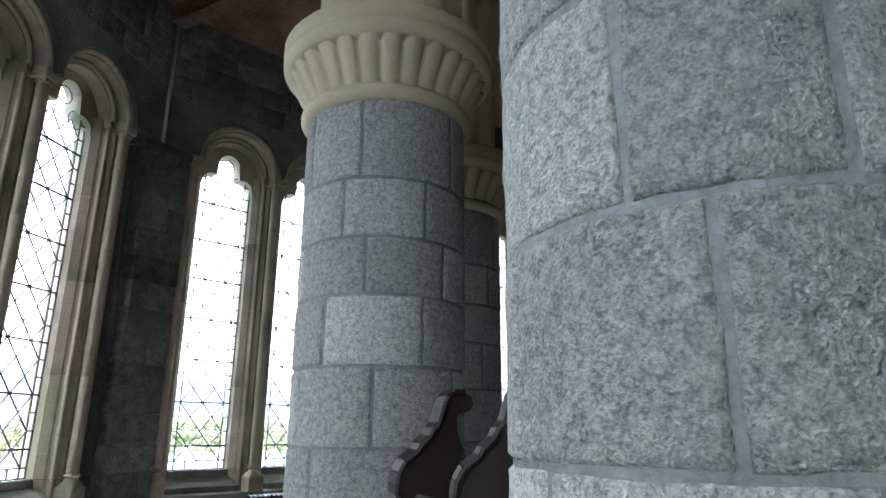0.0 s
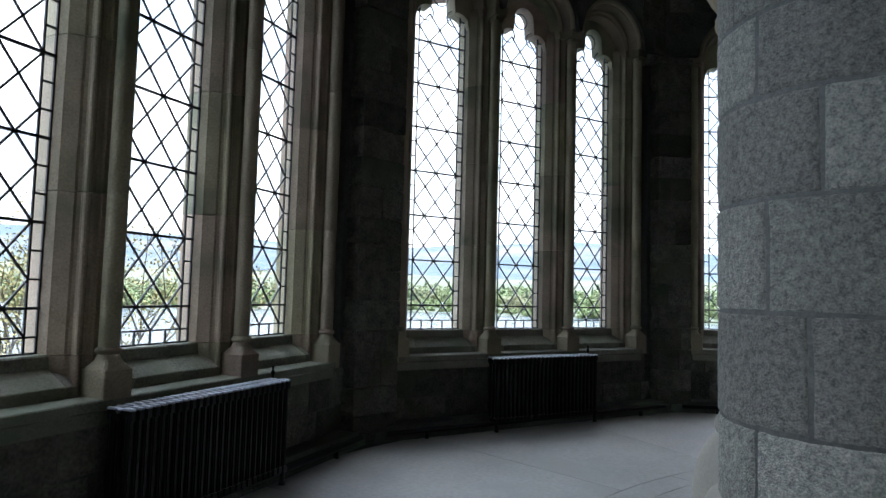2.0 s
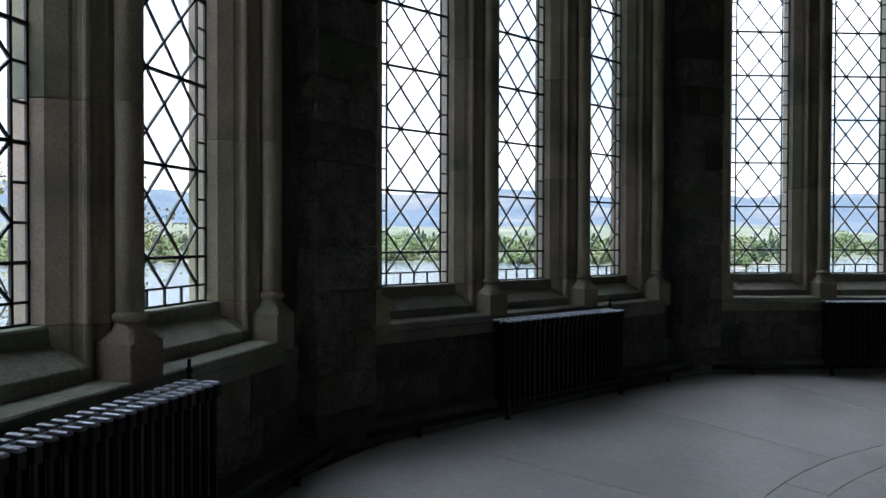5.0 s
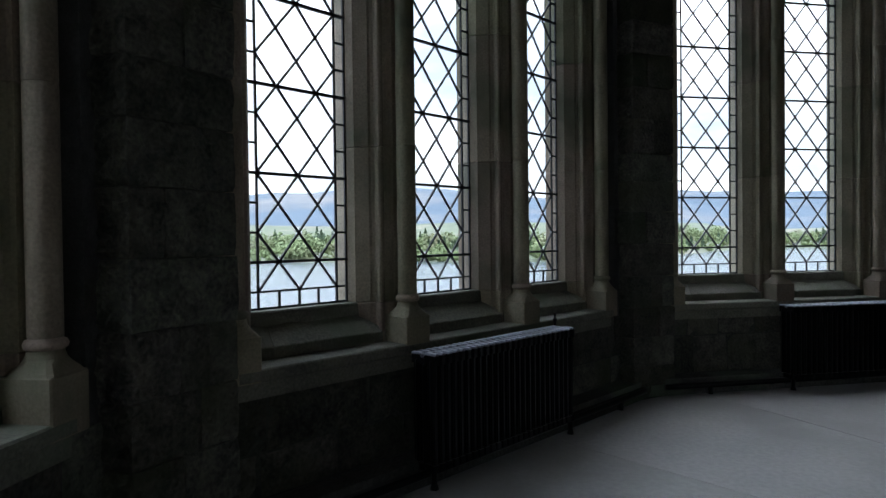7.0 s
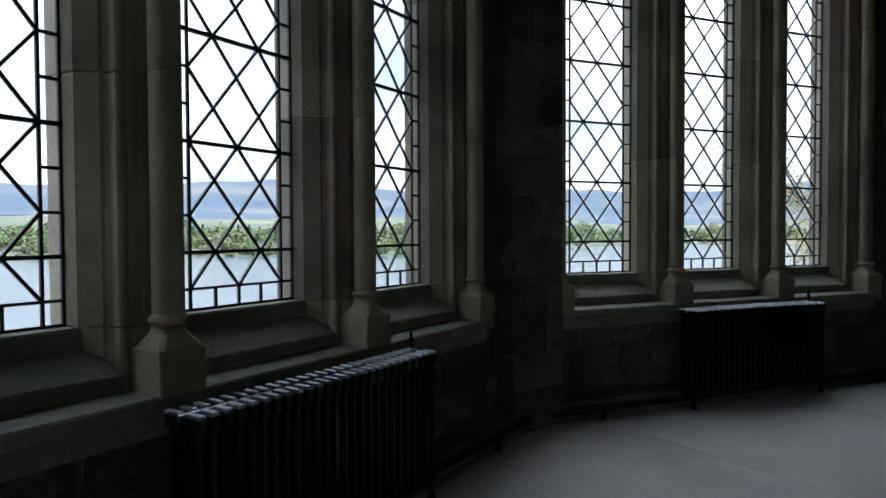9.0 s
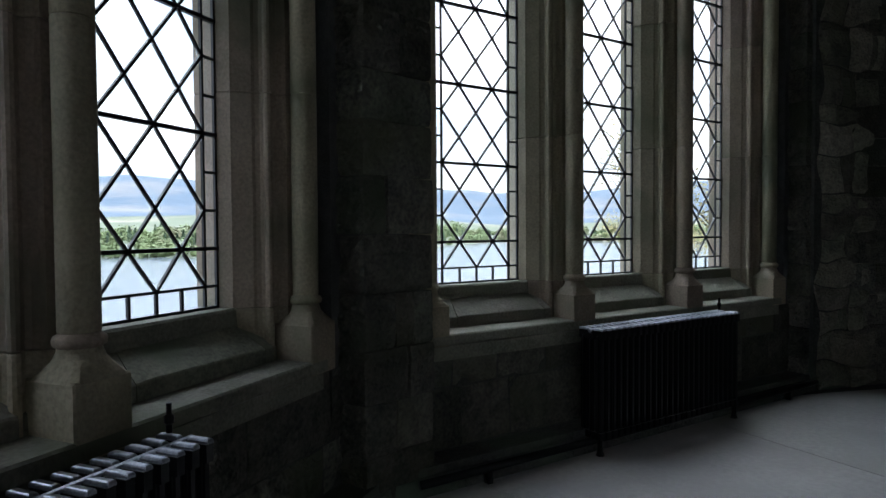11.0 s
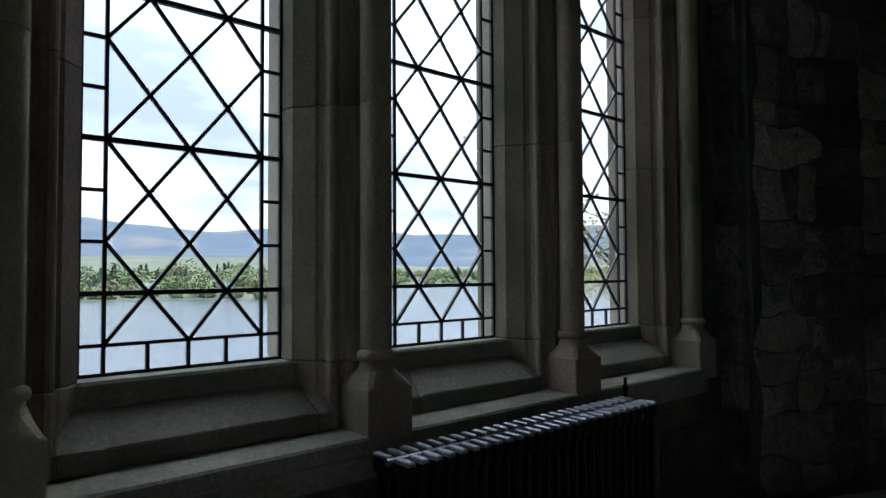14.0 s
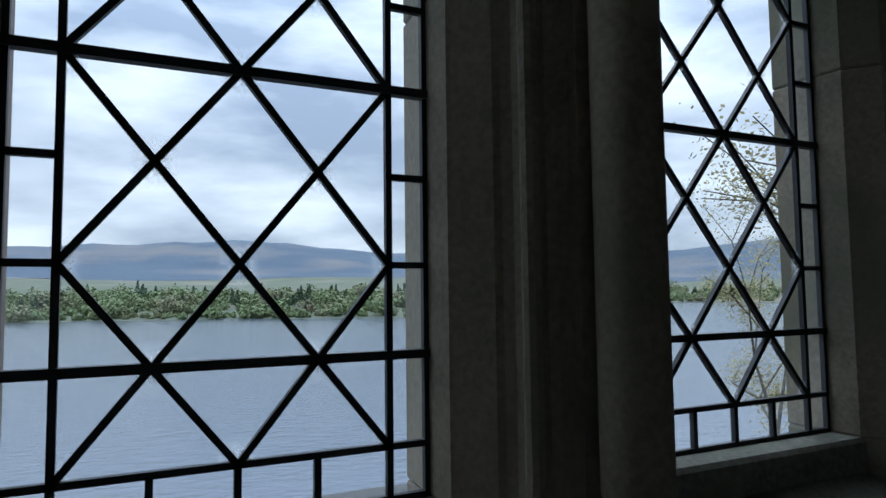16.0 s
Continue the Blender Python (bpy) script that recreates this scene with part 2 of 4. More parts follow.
def trefoil(u):
    a = abs(u)
    side = SPRING - 0.12 + math.sqrt(max(0.0, 0.15 ** 2 - (a - 0.185) ** 2)) if a > 0.06 else 0
    top = SPRING + 0.17 + math.sqrt(max(0.0, 0.135 ** 2 - a * a)) if a < 0.135 else 0
    return max(side, top, SPRING - 0.12)


# ---- floor and ceiling ----
floor_base = tagged(part("floor", turned(bmesh.new(), [(9.6, -0.3), (9.6, -0.012)], 60, CX, CY), MORTAR), "pale grey stone flag floor with thin joints", "floor", kind="structure")
ceiling = bmesh.new()
box(ceiling, CX - 7.2, CX + 7.6, CY - 7.6, CY + 7.2, CEIL + 0.06, CEIL + 0.2)
for i in range(49):
    x = CX - 7.2 + i * 0.3
    box(ceiling, x + 0.006, x + 0.294, CY - 7.6, CY + 7.2, CEIL + 0.03, CEIL + 0.06)
for k in range(10):
    a = radians(FIRST + 18 + 36 * k)
    bm = bmesh.new()
    box(bm, 2.9, 6.25, -0.09, 0.09, CEIL - 0.17, CEIL + 0.03)
    bmesh.ops.rotate(bm, verts=bm.verts, cent=(0, 0, 0), matrix=Matrix.Rotation(a, 3, "Z"))
    bmesh.ops.translate(bm, verts=bm.verts, vec=(CX, CY, 0))
    tmp = bpy.data.meshes.new("tmp")
    bm.to_mesh(tmp)
    ceiling.from_mesh(tmp)
    bm.free()
tagged(part("ceiling", ceiling, PLANK), "dark brown boarded timber ceiling with radial beams", "ceiling", kind="structure")


# ---- bays ----
def sill_profile():
    return [(OUT + 0.04, 0.60), (OUT + 0.04, 0.91), (0.03, GLASS_Z), (-0.072, GLASS_Z - 0.002), (-0.080, GLASS_Z - 0.012), (-0.084, 0.878), (-0.196, 0.797), (-0.200, SHELF + 0.003), (-0.366, SHELF), (-0.374, SHELF - 0.008), (-0.374, 0.685), (-0.352, 0.672), (-0.352, 0.60)]


def sill_stone(u0, u1, lean0=0.0, lean1=0.0):
    """One weathered sloping stone of a sill, between two joints; lean skews an end."""
    bm = bmesh.new()
    front = [(-0.084, 0.888, 0.0), (-0.152, 0.840, 0.6), (-0.206, 0.803, 1.0), (-0.209, 0.796, 1.0), (-0.208, SHELF + 0.004, 1.0), (-0.085, SHELF + 0.004, 0.0)]
    n = max(2, int((u1 - u0) / 0.04))
    rows = []
    for i in range(n + 1):
        f = i / n
        row = []
        for y, z, k in front:
            u = u0 + (u1 - u0) * f + k * (lean0 * (1 - f) + lean1 * f)
            chip = 0.004 * noise.noise(Vector((u * 14 + u0 * 5, y * 30, z * 9))) if z > 0.75 else 0.0
            drop = 0.004 if i in (0, n) and z > 0.75 else 0.0
            row.append(bm.verts.new((u, y + 0.4 * chip + drop * 0.5, z + chip - drop)))
        rows.append(row)
    m = len(front)
    for a, b in zip(rows, rows[1:]):
        for q in range(m):
            bm.faces.new((a[q], b[q], b[(q + 1) % m], a[(q + 1) % m]))
    bm.faces.new(rows[0][::-1])
    bm.faces.new(rows[-1])
    return bm


def jamb_half(sign):
    """Plan of one side of a mullion, from the outside face inward: reveal, splay, fillet, hollow, roll."""
    w = SPACE / 2 - OPEN
    pts = [(w - 0.004, OUT), (w, 0.03), (w, 0.0), (0.206, -0.072), (0.200, -0.078), (0.153, -0.136), (0.141, -0.142), (0.128, -0.156), (0.123, -0.170)]
    pts += [(0.113 + 0.018 * math.cos(t), -0.186 + 0.018 * math.sin(t)) for t in (0.6, 0.0, -0.6, -1.2, -1.9)]
    pts += [(0.099, -0.193), (0.084, -0.186), (0.070, -0.194), (0.060, -0.215), (0.058, -0.235)]
    return [(sign * a, b) for a, b in pts]


JOINTS = (SHELF - 0.02, GLASS_Z - 0.002, 1.842, 2.71, 3.55, SPRING + 0.1)


def moulded(poly, z0, z1):
    """One upright stone of a mullion or jamb, with its arrises eased at the joints."""
    bm = bmesh.new()
    mid = sum(p[0] for p in poly) / len(poly)
    rings = []
    for z, k in ((z0 + 0.001, 0.985), (z0 + 0.006, 1.0), (z1 - 0.006, 1.0), (z1 - 0.001, 0.985)):
        rings.append([bm.verts.new((mid + (a - mid) * k, b * k, z)) for a, b in poly])
    n = len(poly)
    for lo, hi in zip(rings, rings[1:]):
        for i in range(n):
            bm.faces.new((lo[i], lo[(i + 1) % n], hi[(i + 1) % n], hi[i]))
    bm.faces.new(rings[0][::-1])
    bm.faces.new(rings[-1])
    return bm


MULLION_STONES = []


def mullion(parent, u):
    """A moulded mullion built of upright stones."""
    if not MULLION_STONES:
        poly = jamb_half(1) + jamb_half(-1)[::-1]
        MULLION_STONES.extend(mesh_of("mullion_stone", moulded(poly, a, b), DRESSED) for a, b in zip(JOINTS, JOINTS[1:]))
    for me in MULLION_STONES:
        piece("mullion_stone", me, parent, pose(u, 0, 0))


def side_jamb(parent, sign):
    """The half mullion that closes a bay at its end, with solid stone behind."""
    poly = jamb_half(-sign) + [(sign * 0.12, -0.235), (sign * 0.12, OUT)]
    for a, b in zip(JOINTS, JOINTS[1:]):
        part("jamb_stone", moulded(poly, a, b), DRESSED, parent, at=pose(sign * 1.5 * SPACE, 0, 0))


PLINTH_ME = None


def shaft_thing(parent, u):
    """A round shaft on a moulded base and square plinth, with its impost block."""
    global PLINTH_ME
    if PLINTH_ME is None:
        bm = bmesh.new()
        h = 0.090
        prism(bm, [(-h, -h), (h, -h), (h, h + 0.02), (-h, h + 0.02)], SHELF - 0.06, 0.889)
        bevelled(bm, 0.006)
        seg, rings = 32, []
        for z, half, r, k in ((0.888, h - 0.003, 0.09, 0.0), (0.897, h - 0.008, 0.09, 0.05), (0.908, h - 0.014, 0.080, 0.3), (0.922, h - 0.02, 0.071, 0.65), (0.938, h - 0.026, 0.0635, 0.95), (0.955, h, 0.058, 1.0), (0.966, h, 0.056, 1.0)):
            ring = []
            for q in range(seg):
                t = 2 * math.pi * (q + 0.5) / seg
                square = half / max(abs(math.cos(t)), abs(math.sin(t)))
                rad = square * (1 - k) + r * k
                ring.append(bm.verts.new((rad * math.cos(t), rad * math.sin(t), z)))
            rings.append(ring)
        for lo, hi in zip(rings, rings[1:]):
            for q in range(seg):
                bm.faces.new((lo[q], lo[(q + 1) % seg], hi[(q + 1) % seg], hi[q]))
        bm.faces.new(rings[-1])
        a = mesh_of("plinth", bm, DRESSED)
        b = bmesh.new()
        turned(b, [(0.054, 0.960), (0.056, 0.967), (0.066, 0.972), (0.069, 0.985), (0.064, 0.997), (0.053, 1.003), (0.053, 1.01)], 20)
        b = mesh_of("base_moulding", b, DRESSED, True)
        c = bmesh.new()
        for z0, z1 in ((1.005, 1.846), (1.846, 3.05), (3.05, SPRING)):
            turned(c, [(0.0525, z0), (0.0545, z0 + 0.004), (0.0545, z1 - 0.004), (0.0525, z1)], 20)
        c = mesh_of("shaft", c, DRESSED, True)
        d = bmesh.new()
        prism(d, [(-0.075, -0.085), (0.075, -0.085), (0.085, 0.1), (-0.085, 0.1)], SPRING - 0.02, SPRING + 0.2)
        bevelled(d, 0.008)
        prism(d, [(-0.05, -0.06), (0.05, -0.06), (0.05, 0.1), (-0.05, 0.1)], SPRING - 0.06, SPRING - 0.018)
        d = mesh_of("impost_block", d, DRESSED)
        PLINTH_ME = (a, b, c, d)
    for nm, me in zip(("plinth", "base_moulding", "shaft", "impost_block"), PLINTH_ME):
        piece(nm, me, parent, pose(u, -0.283, 0))


def build_bay(name, angle, lights=(-1, 0, 1), label="three-light stone window bay with moulded shafts"):
    base = bay_pose(angle)
    wall = new(name)
    wall.matrix_world = base
    tagged(wall, label, "wall", kind="structure")
    bm = bmesh.new()
    box(bm, -1.96, 1.96, -0.335, OUT, 0, 0.60)
    box(bm, -2.16, 2.16, 0.0, OUT, -14.0, 0.0)
    part("lower_wall", bm, WALLSTONE, wall)
    bm = bmesh.new()
    prism(bm, [(-1.95, -0.53), (1.95, -0.53), (1.95, -0.33), (-1.95, -0.33)], 0, 0.09)
    prism(bm, [(-1.95, -0.50), (1.95, -0.50), (1.95, -0.33), (-1.95, -0.33)], 0.09, 0.13)
    part("base_course", bm, WALLSTONE, wall)
    bm = bmesh.new()
    prism(bm, sill_profile(), -1.62, 1.62, "yzx")
    part("sill", bm, SILLSTONE, wall)
    for u in (-SPACE / 2, SPACE / 2):
        mullion(wall, u)
    for i in (-1, 0, 1):
        c = i * SPACE
        for a, b, la, lb in ((-0.395, -0.248, 0.0, -0.035), (-0.245, 0.336, -0.035, 0.02), (0.339, 0.400, 0.02, 0.012)):
            part("sill_stone", sill_stone(c + a, c + b, la, lb), SILLSTONE, wall)
    for s in (-1, 1):
        side_jamb(wall, s)
        bm = bmesh.new()
        prism(bm, [(s * 1.725, -0.33), (s * 1.715, OUT), (s * 2.10, OUT), (s * 1.97, -0.33)], 0, CEIL)
        part("pier_core", bm, MORTAR, wall)
    for u in (-1.5 * SPACE, -SPACE / 2, SPACE / 2, 1.5 * SPACE):
        shaft_thing(wall, u)
    # heads: cusped plate, two arch orders and the wall over them
    for i in (-1, 0, 1):
        at = pose(i * SPACE, 0, 0)
        us = [-0.528 + 1.056 * k / 66 for k in range(67)]
        part("cusped_head", arch_plate(bmesh.new(), lambda u: trefoil(u) if abs(u) < OPEN else SPRING - 0.12, us, 5.0, -0.07, OUT), DRESSED, wall, at=at)
        part("inner_arch", arch_plate(bmesh.new(), lambda u: arch(0.39, SPRING)(u) + 0.02 if abs(u) < 0.39 else SPRING, us, 5.05, -0.22, -0.07), DRESSED, wall, at=at)
        part("outer_arch", arch_plate(bmesh.new(), lambda u: arch(0.455, SPRING + 0.03)(u) if abs(u) < 0.455 else SPRING + 0.03, us, 5.1, -0.36, -0.22), DRESSED, wall, at=at)
        bm = bmesh.new()
        n = 28
        for r, y, w in ((0.47, -0.37, 0.03), (0.40, -0.235, 0.022)):
            rings = []
            for k in range(n + 1):
                t = math.pi * k / n
                c = Vector((r * math.cos(t), y, SPRING + 0.06 + r * math.sin(t)))
                rad = Vector((math.cos(t), 0, math.sin(t)))
                rings.append([bm.verts.new(c + rad * (w * math.cos(q)) + Vector((0, w * math.sin(q), 0))) for q in [2 * math.pi * j / 8 for j in range(8)]])
            for a, b in zip(rings, rings[1:]):
                for j in range(8):
                    bm.faces.new((a[j], a[(j + 1) % 8], b[(j + 1) % 8], b[j]))
        part("arch_roll", bm, DRESSED, wall, smooth=True, at=at)
    bm = bmesh.new()
    us = [-1.97 + 3.94 * k / 200 for k in range(201)]

    def top_curve(u):
        v = u - SPACE * round(max(-1, min(1, u / SPACE)))
        return max(SPRING + 0.05, arch(0.50, SPRING + 0.05)(v)) if abs(v) < 0.5 else SPRING + 0.05
    arch_plate(bm, top_curve, us, CEIL + 0.05, FRONT + 0.02, -0.30)
    box(bm, -2.0, 2.0, -0.30, OUT, 5.0, CEIL + 0.05)
    part("upper_wall", bm, WALLSTONE, wall)
    return wall


# leaded light
Q, HALF = 0.1232, 0.1532        # quarter of the lattice's width, half a diamond's height
FIELD0 = 1.0535       # foot of the lattice
ROWS_N = 21


def diamond(w, h, t=0.004):
    bm = bmesh.new()
    return prism(bm, [(-w, 0), (0, -h), (w, 0), (0, h)], -t / 2, t / 2, "xzy")


def build_light():
    win = new("leaded_window")
    tagged(win, "tall cusped window of clear diamond leaded glass", "window", "leaded lights of the apse windows")
    top = FIELD0 + ROWS_N * HALF
    bm = bmesh.new()
    w, d = 0.011, 0.012
    edge, field = OPEN - 0.003, 2 * Q
    for x in (-field, field):
        strip(bm, (x, GLASS_Z), (x, top + 0.04), w, d)
    for x in (-edge, edge):
        strip(bm, (x, GLASS_Z), (x, SPRING), w, d)
    strip(bm, (-edge, FIELD0), (edge, FIELD0), w, d)
    strip(bm, (-edge, GLASS_Z + 0.004), (edge, GLASS_Z + 0.004), w, d)
    for x in (-Q, 0, Q):
        strip(bm, (x, GLASS_Z), (x, FIELD0), w, d)
    for k in range(1, ROWS_N + 1):
        z = FIELD0 + k * HALF
        for s in (-1, 1):
            strip(bm, (s * field, z), (s * edge, z), w, d)
    for k in range(0, ROWS_N):
        z0, z1 = FIELD0 + k * HALF, FIELD0 + (k + 1) * HALF
        for a in (-2, 0):
            if k % 2 == 0:
                strip(bm, (a * Q, z0), ((a + 1) * Q, z1), w, d)
                strip(bm, ((a + 2) * Q, z0), ((a + 1) * Q, z1), w, d)
            else:
                strip(bm, ((a + 1) * Q, z0), (a * Q, z1), w, d)
                strip(bm, ((a + 1) * Q, z0), ((a + 2) * Q, z1), w, d)
    for c, r in (((0, SPRING + 0.17), 0.09), ((-0.17, SPRING - 0.02), 0.09), ((0.17, SPRING - 0.02), 0.09)):
        for k in range(10):
            a, b = 2 * math.pi * k / 10, 2 * math.pi * (k + 1) / 10
            strip(bm, (c[0] + r * math.cos(a), c[1] + r * math.sin(a)), (c[0] + r * math.cos(b), c[1] + r * math.sin(b)), w * 0.8, d)
    part("lead_lattice", bm, LEAD, win, "dark lead cames in a diamond lattice")
    for k in range(1, ROWS_N + 1, 3):
        bm = bmesh.new()
        strip(bm, (-OPEN - 0.02, FIELD0 + k * HALF), (OPEN + 0.02, FIELD0 + k * HALF), 0.015, 0.02)
        part("saddle_bar", bm, LEAD, win)
    # panes
    quarry = mesh_of("pane", diamond(Q - 0.002, HALF - 0.002), GLASS)
    oblong = bmesh.new()
    gap = edge - field
    prism(oblong, [(-gap / 2, -HALF / 2), (gap / 2, -HALF / 2), (gap / 2, HALF / 2), (-gap / 2, HALF / 2)], -0.002, 0.002, "xzy")
    oblong = mesh_of("pane", oblong, PLAIN_GLASS)
    for k in range(0, ROWS_N + 1):
        xs = (-1, 1) if k % 2 == 0 else (-2, 0, 2)
        for a in xs:
            me = quarry
            if abs(a) == 2 or k in (0, ROWS_N):
                bm = bmesh.new()
                pts = [(-Q, 0), (0, -HALF), (Q, 0), (0, HALF)]
                keep = [(x, z) for x, z in pts if not (a == -2 and x < 0) and not (a == 2 and x > 0) and not (k == 0 and z < 0) and not (k == ROWS_N and z > 0)]
                if len(keep) < 3:
                    continue
                me = mesh_of("pane", prism(bm, keep, -0.002, 0.002, "xzy"), GLASS)
            piece("pane", me, win, pose(a * Q, 0, FIELD0 + k * HALF))
        if k < ROWS_N:
            for s in (-1, 1):
                piece("pane", oblong, win, pose(s * (field + gap / 2), 0, FIELD0 + (k + 0.5) * HALF))
    bm = bmesh.new()
    bars = [-edge, -field, -Q, 0, Q, field, edge]
    for xa, xb in zip(bars, bars[1:]):
        low = bmesh.new()
        prism(low, [(xa + 0.002, GLASS_Z), (xb - 0.002, GLASS_Z), (xb - 0.002, FIELD0), (xa + 0.002, FIELD0)], -0.002, 0.002, "xzy")
        part("pane", low, PLAIN_GLASS, win)
    prism(bm, [(-edge, top), (edge, top), (edge, SPRING + 0.33), (-edge, SPRING + 0.33)], -0.002, 0.002, "xzy")
    part("pane", bm, PLAIN_GLASS, win)
    for ob in win.children:
        if ob.name.startswith("pane"):
            ob.visible_shadow = False
    return win


BAYS = {"wall_north": 0, "wall_north_west": 1, "wall_west": 2, "wall_south_west": 3, "wall_south": 4}
master = None
for nm, angle in BAYS.items():
    build_bay(nm, angle)
    for i in (-1, 0, 1):
        m = bay_pose(angle) @ pose(i * SPACE, 0, 0)
        if master is None:
            master = build_light()
            master.matrix_basis = m
        else:
            copy_thing(master, m)

# the wall beyond the last bay runs nearly straight on, rubble first and then two lights
BAY_AT[-1] = (84.0, 6.216, 9.617)
w = new("wall_north_east")
w.matrix_world = bay_pose(-1)
tagged(w, "dark rubble stone wall with two leaded lights", "wall", kind="structure")
bm = bmesh.new()
prism(bm, [(-2.60, -0.42), (-1.02, -0.42), (-OPEN - 0.06, -0.06), (-OPEN - 0.06, OUT), (-2.60, OUT)], 0, CEIL + 0.05)
box(bm, SPACE + OPEN + 0.06, 2.8, -0.42, OUT, 0, CEIL + 0.05)
box(bm, -OPEN - 0.06, SPACE + OPEN + 0.06, -0.42, OUT, 0, 0.6)
box(bm, -OPEN - 0.06, SPACE + OPEN + 0.06, -0.42, OUT, 4.6, CEIL + 0.05)
part("masonry", bm, WALLSTONE, w)
bm = bmesh.new()
prism(bm, sill_profile(), -OPEN - 0.06, SPACE + OPEN + 0.06, "yzx")
part("sill", bm, SILLSTONE, w)
mullion(w, SPACE / 2)
for n in (0, 1):
    copy_thing(master, bay_pose(-1) @ pose(n * SPACE, 0, 0))
    us = [-SPACE / 2 + SPACE * q / 66 for q in range(67)]
    part("cusped_head", arch_plate(bmesh.new(), lambda u: trefoil(u) if abs(u) < OPEN else SPRING - 0.12, us, 4.7, -0.07, OUT), DRESSED, w, at=pose(n * SPACE, 0, 0))
buttress = new("outer_wing")
buttress.matrix_world = bay_pose(-1)
tagged(buttress, "grey stone outer wing of the church", "building", kind="structure")
bm = bmesh.new()
box(bm, -0.9, 9.5, 2.2, 2.6, -12.5, 7.0)
part("wing_wall", bm, GRANITE, buttress)
# plain walls close the choir side
for nm, m, length in (("wall_east", pose(9.1, 3.0, 0, 0, 0, -90), 13.4), ("wall_choir", pose(4.6, -3.6, 0, 0, 0, 180), 9.6)):
    w = new(nm)
    w.matrix_world = m
    tagged(w, "plain dark stone wall", "wall", kind="structure")
    bm = bmesh.new()
    box(bm, -length / 2, length / 2, -0.4, OUT, 0, CEIL + 0.05)
    part("masonry", bm, WALLSTONE, w)

# ---- piers between the bays ----
PIER_COURSES = [0.0, 0.25, 0.49, 0.735, 0.99, 1.256, 1.52, 1.77, 1.99, 2.27, 2.53, 2.80, 3.06, 3.34, 3.61, 3.90, 4.22]
PIER_CUTS = {1: (0.45,), 2: (0.62,), 3: (0.42, 0.70), 5: (0.31,), 8: (0.5,), 10: (0.36,), 13: (0.6,)}
TOP = PIER_COURSES[-1]


def quoin_block(ring, faces_out, z0, z1, seed, rough):
    """A stone on a plan outline whose outward sides are pitched rough; faces_out says which sides show."""
    bm = bmesh.new()
    pts, wild = [], []
    for i, p in enumerate(ring):
        q = ring[(i + 1) % len(ring)]
        n = max(1, int((q - p).length / 0.022)) if i in faces_out else 1
        for k in range(n):
            pts.append(p.lerp(q, k / n))
            wild.append(rough[i] if i in faces_out and 0 < k else (min(rough[i], 0.006) if i in faces_out else 0.0))
    centre = sum(ring, Vector((0, 0))) / len(ring)
    nz = max(4, int((z1 - z0) / 0.022))
    rows = []
    for j in range(nz + 1):
        z = z0 + (z1 - z0) * j / nz
        row = []
        for p, w in zip(pts, wild):
            out = (p - centre).normalized()
            v = Vector((p.x * 13, p.y * 13, z * 13 + seed * 5.3))
            bulge = w * (0.9 * noise.noise(v) + 0.55 * noise.noise(v * 2.3) + 0.35 * noise.noise(v * 4.7))
            lip = -0.35 * w - 0.004 if j in (0, nz) and w else 0.0
            q = p + out * (bulge + lip)
            row.append(bm.verts.new((q.x, q.y, z + (0.004 * noise.noise(v * 0.6) if w else 0.0))))
        rows.append(row)
    m = len(pts)
    for a, b in zip(rows, rows[1:]):
        for i in range(m):
            bm.faces.new((a[i], a[(i + 1) % m], b[(i + 1) % m], b[i]))
    bm.faces.new(rows[0][::-1])
    bm.faces.new(rows[-1])
    return bm


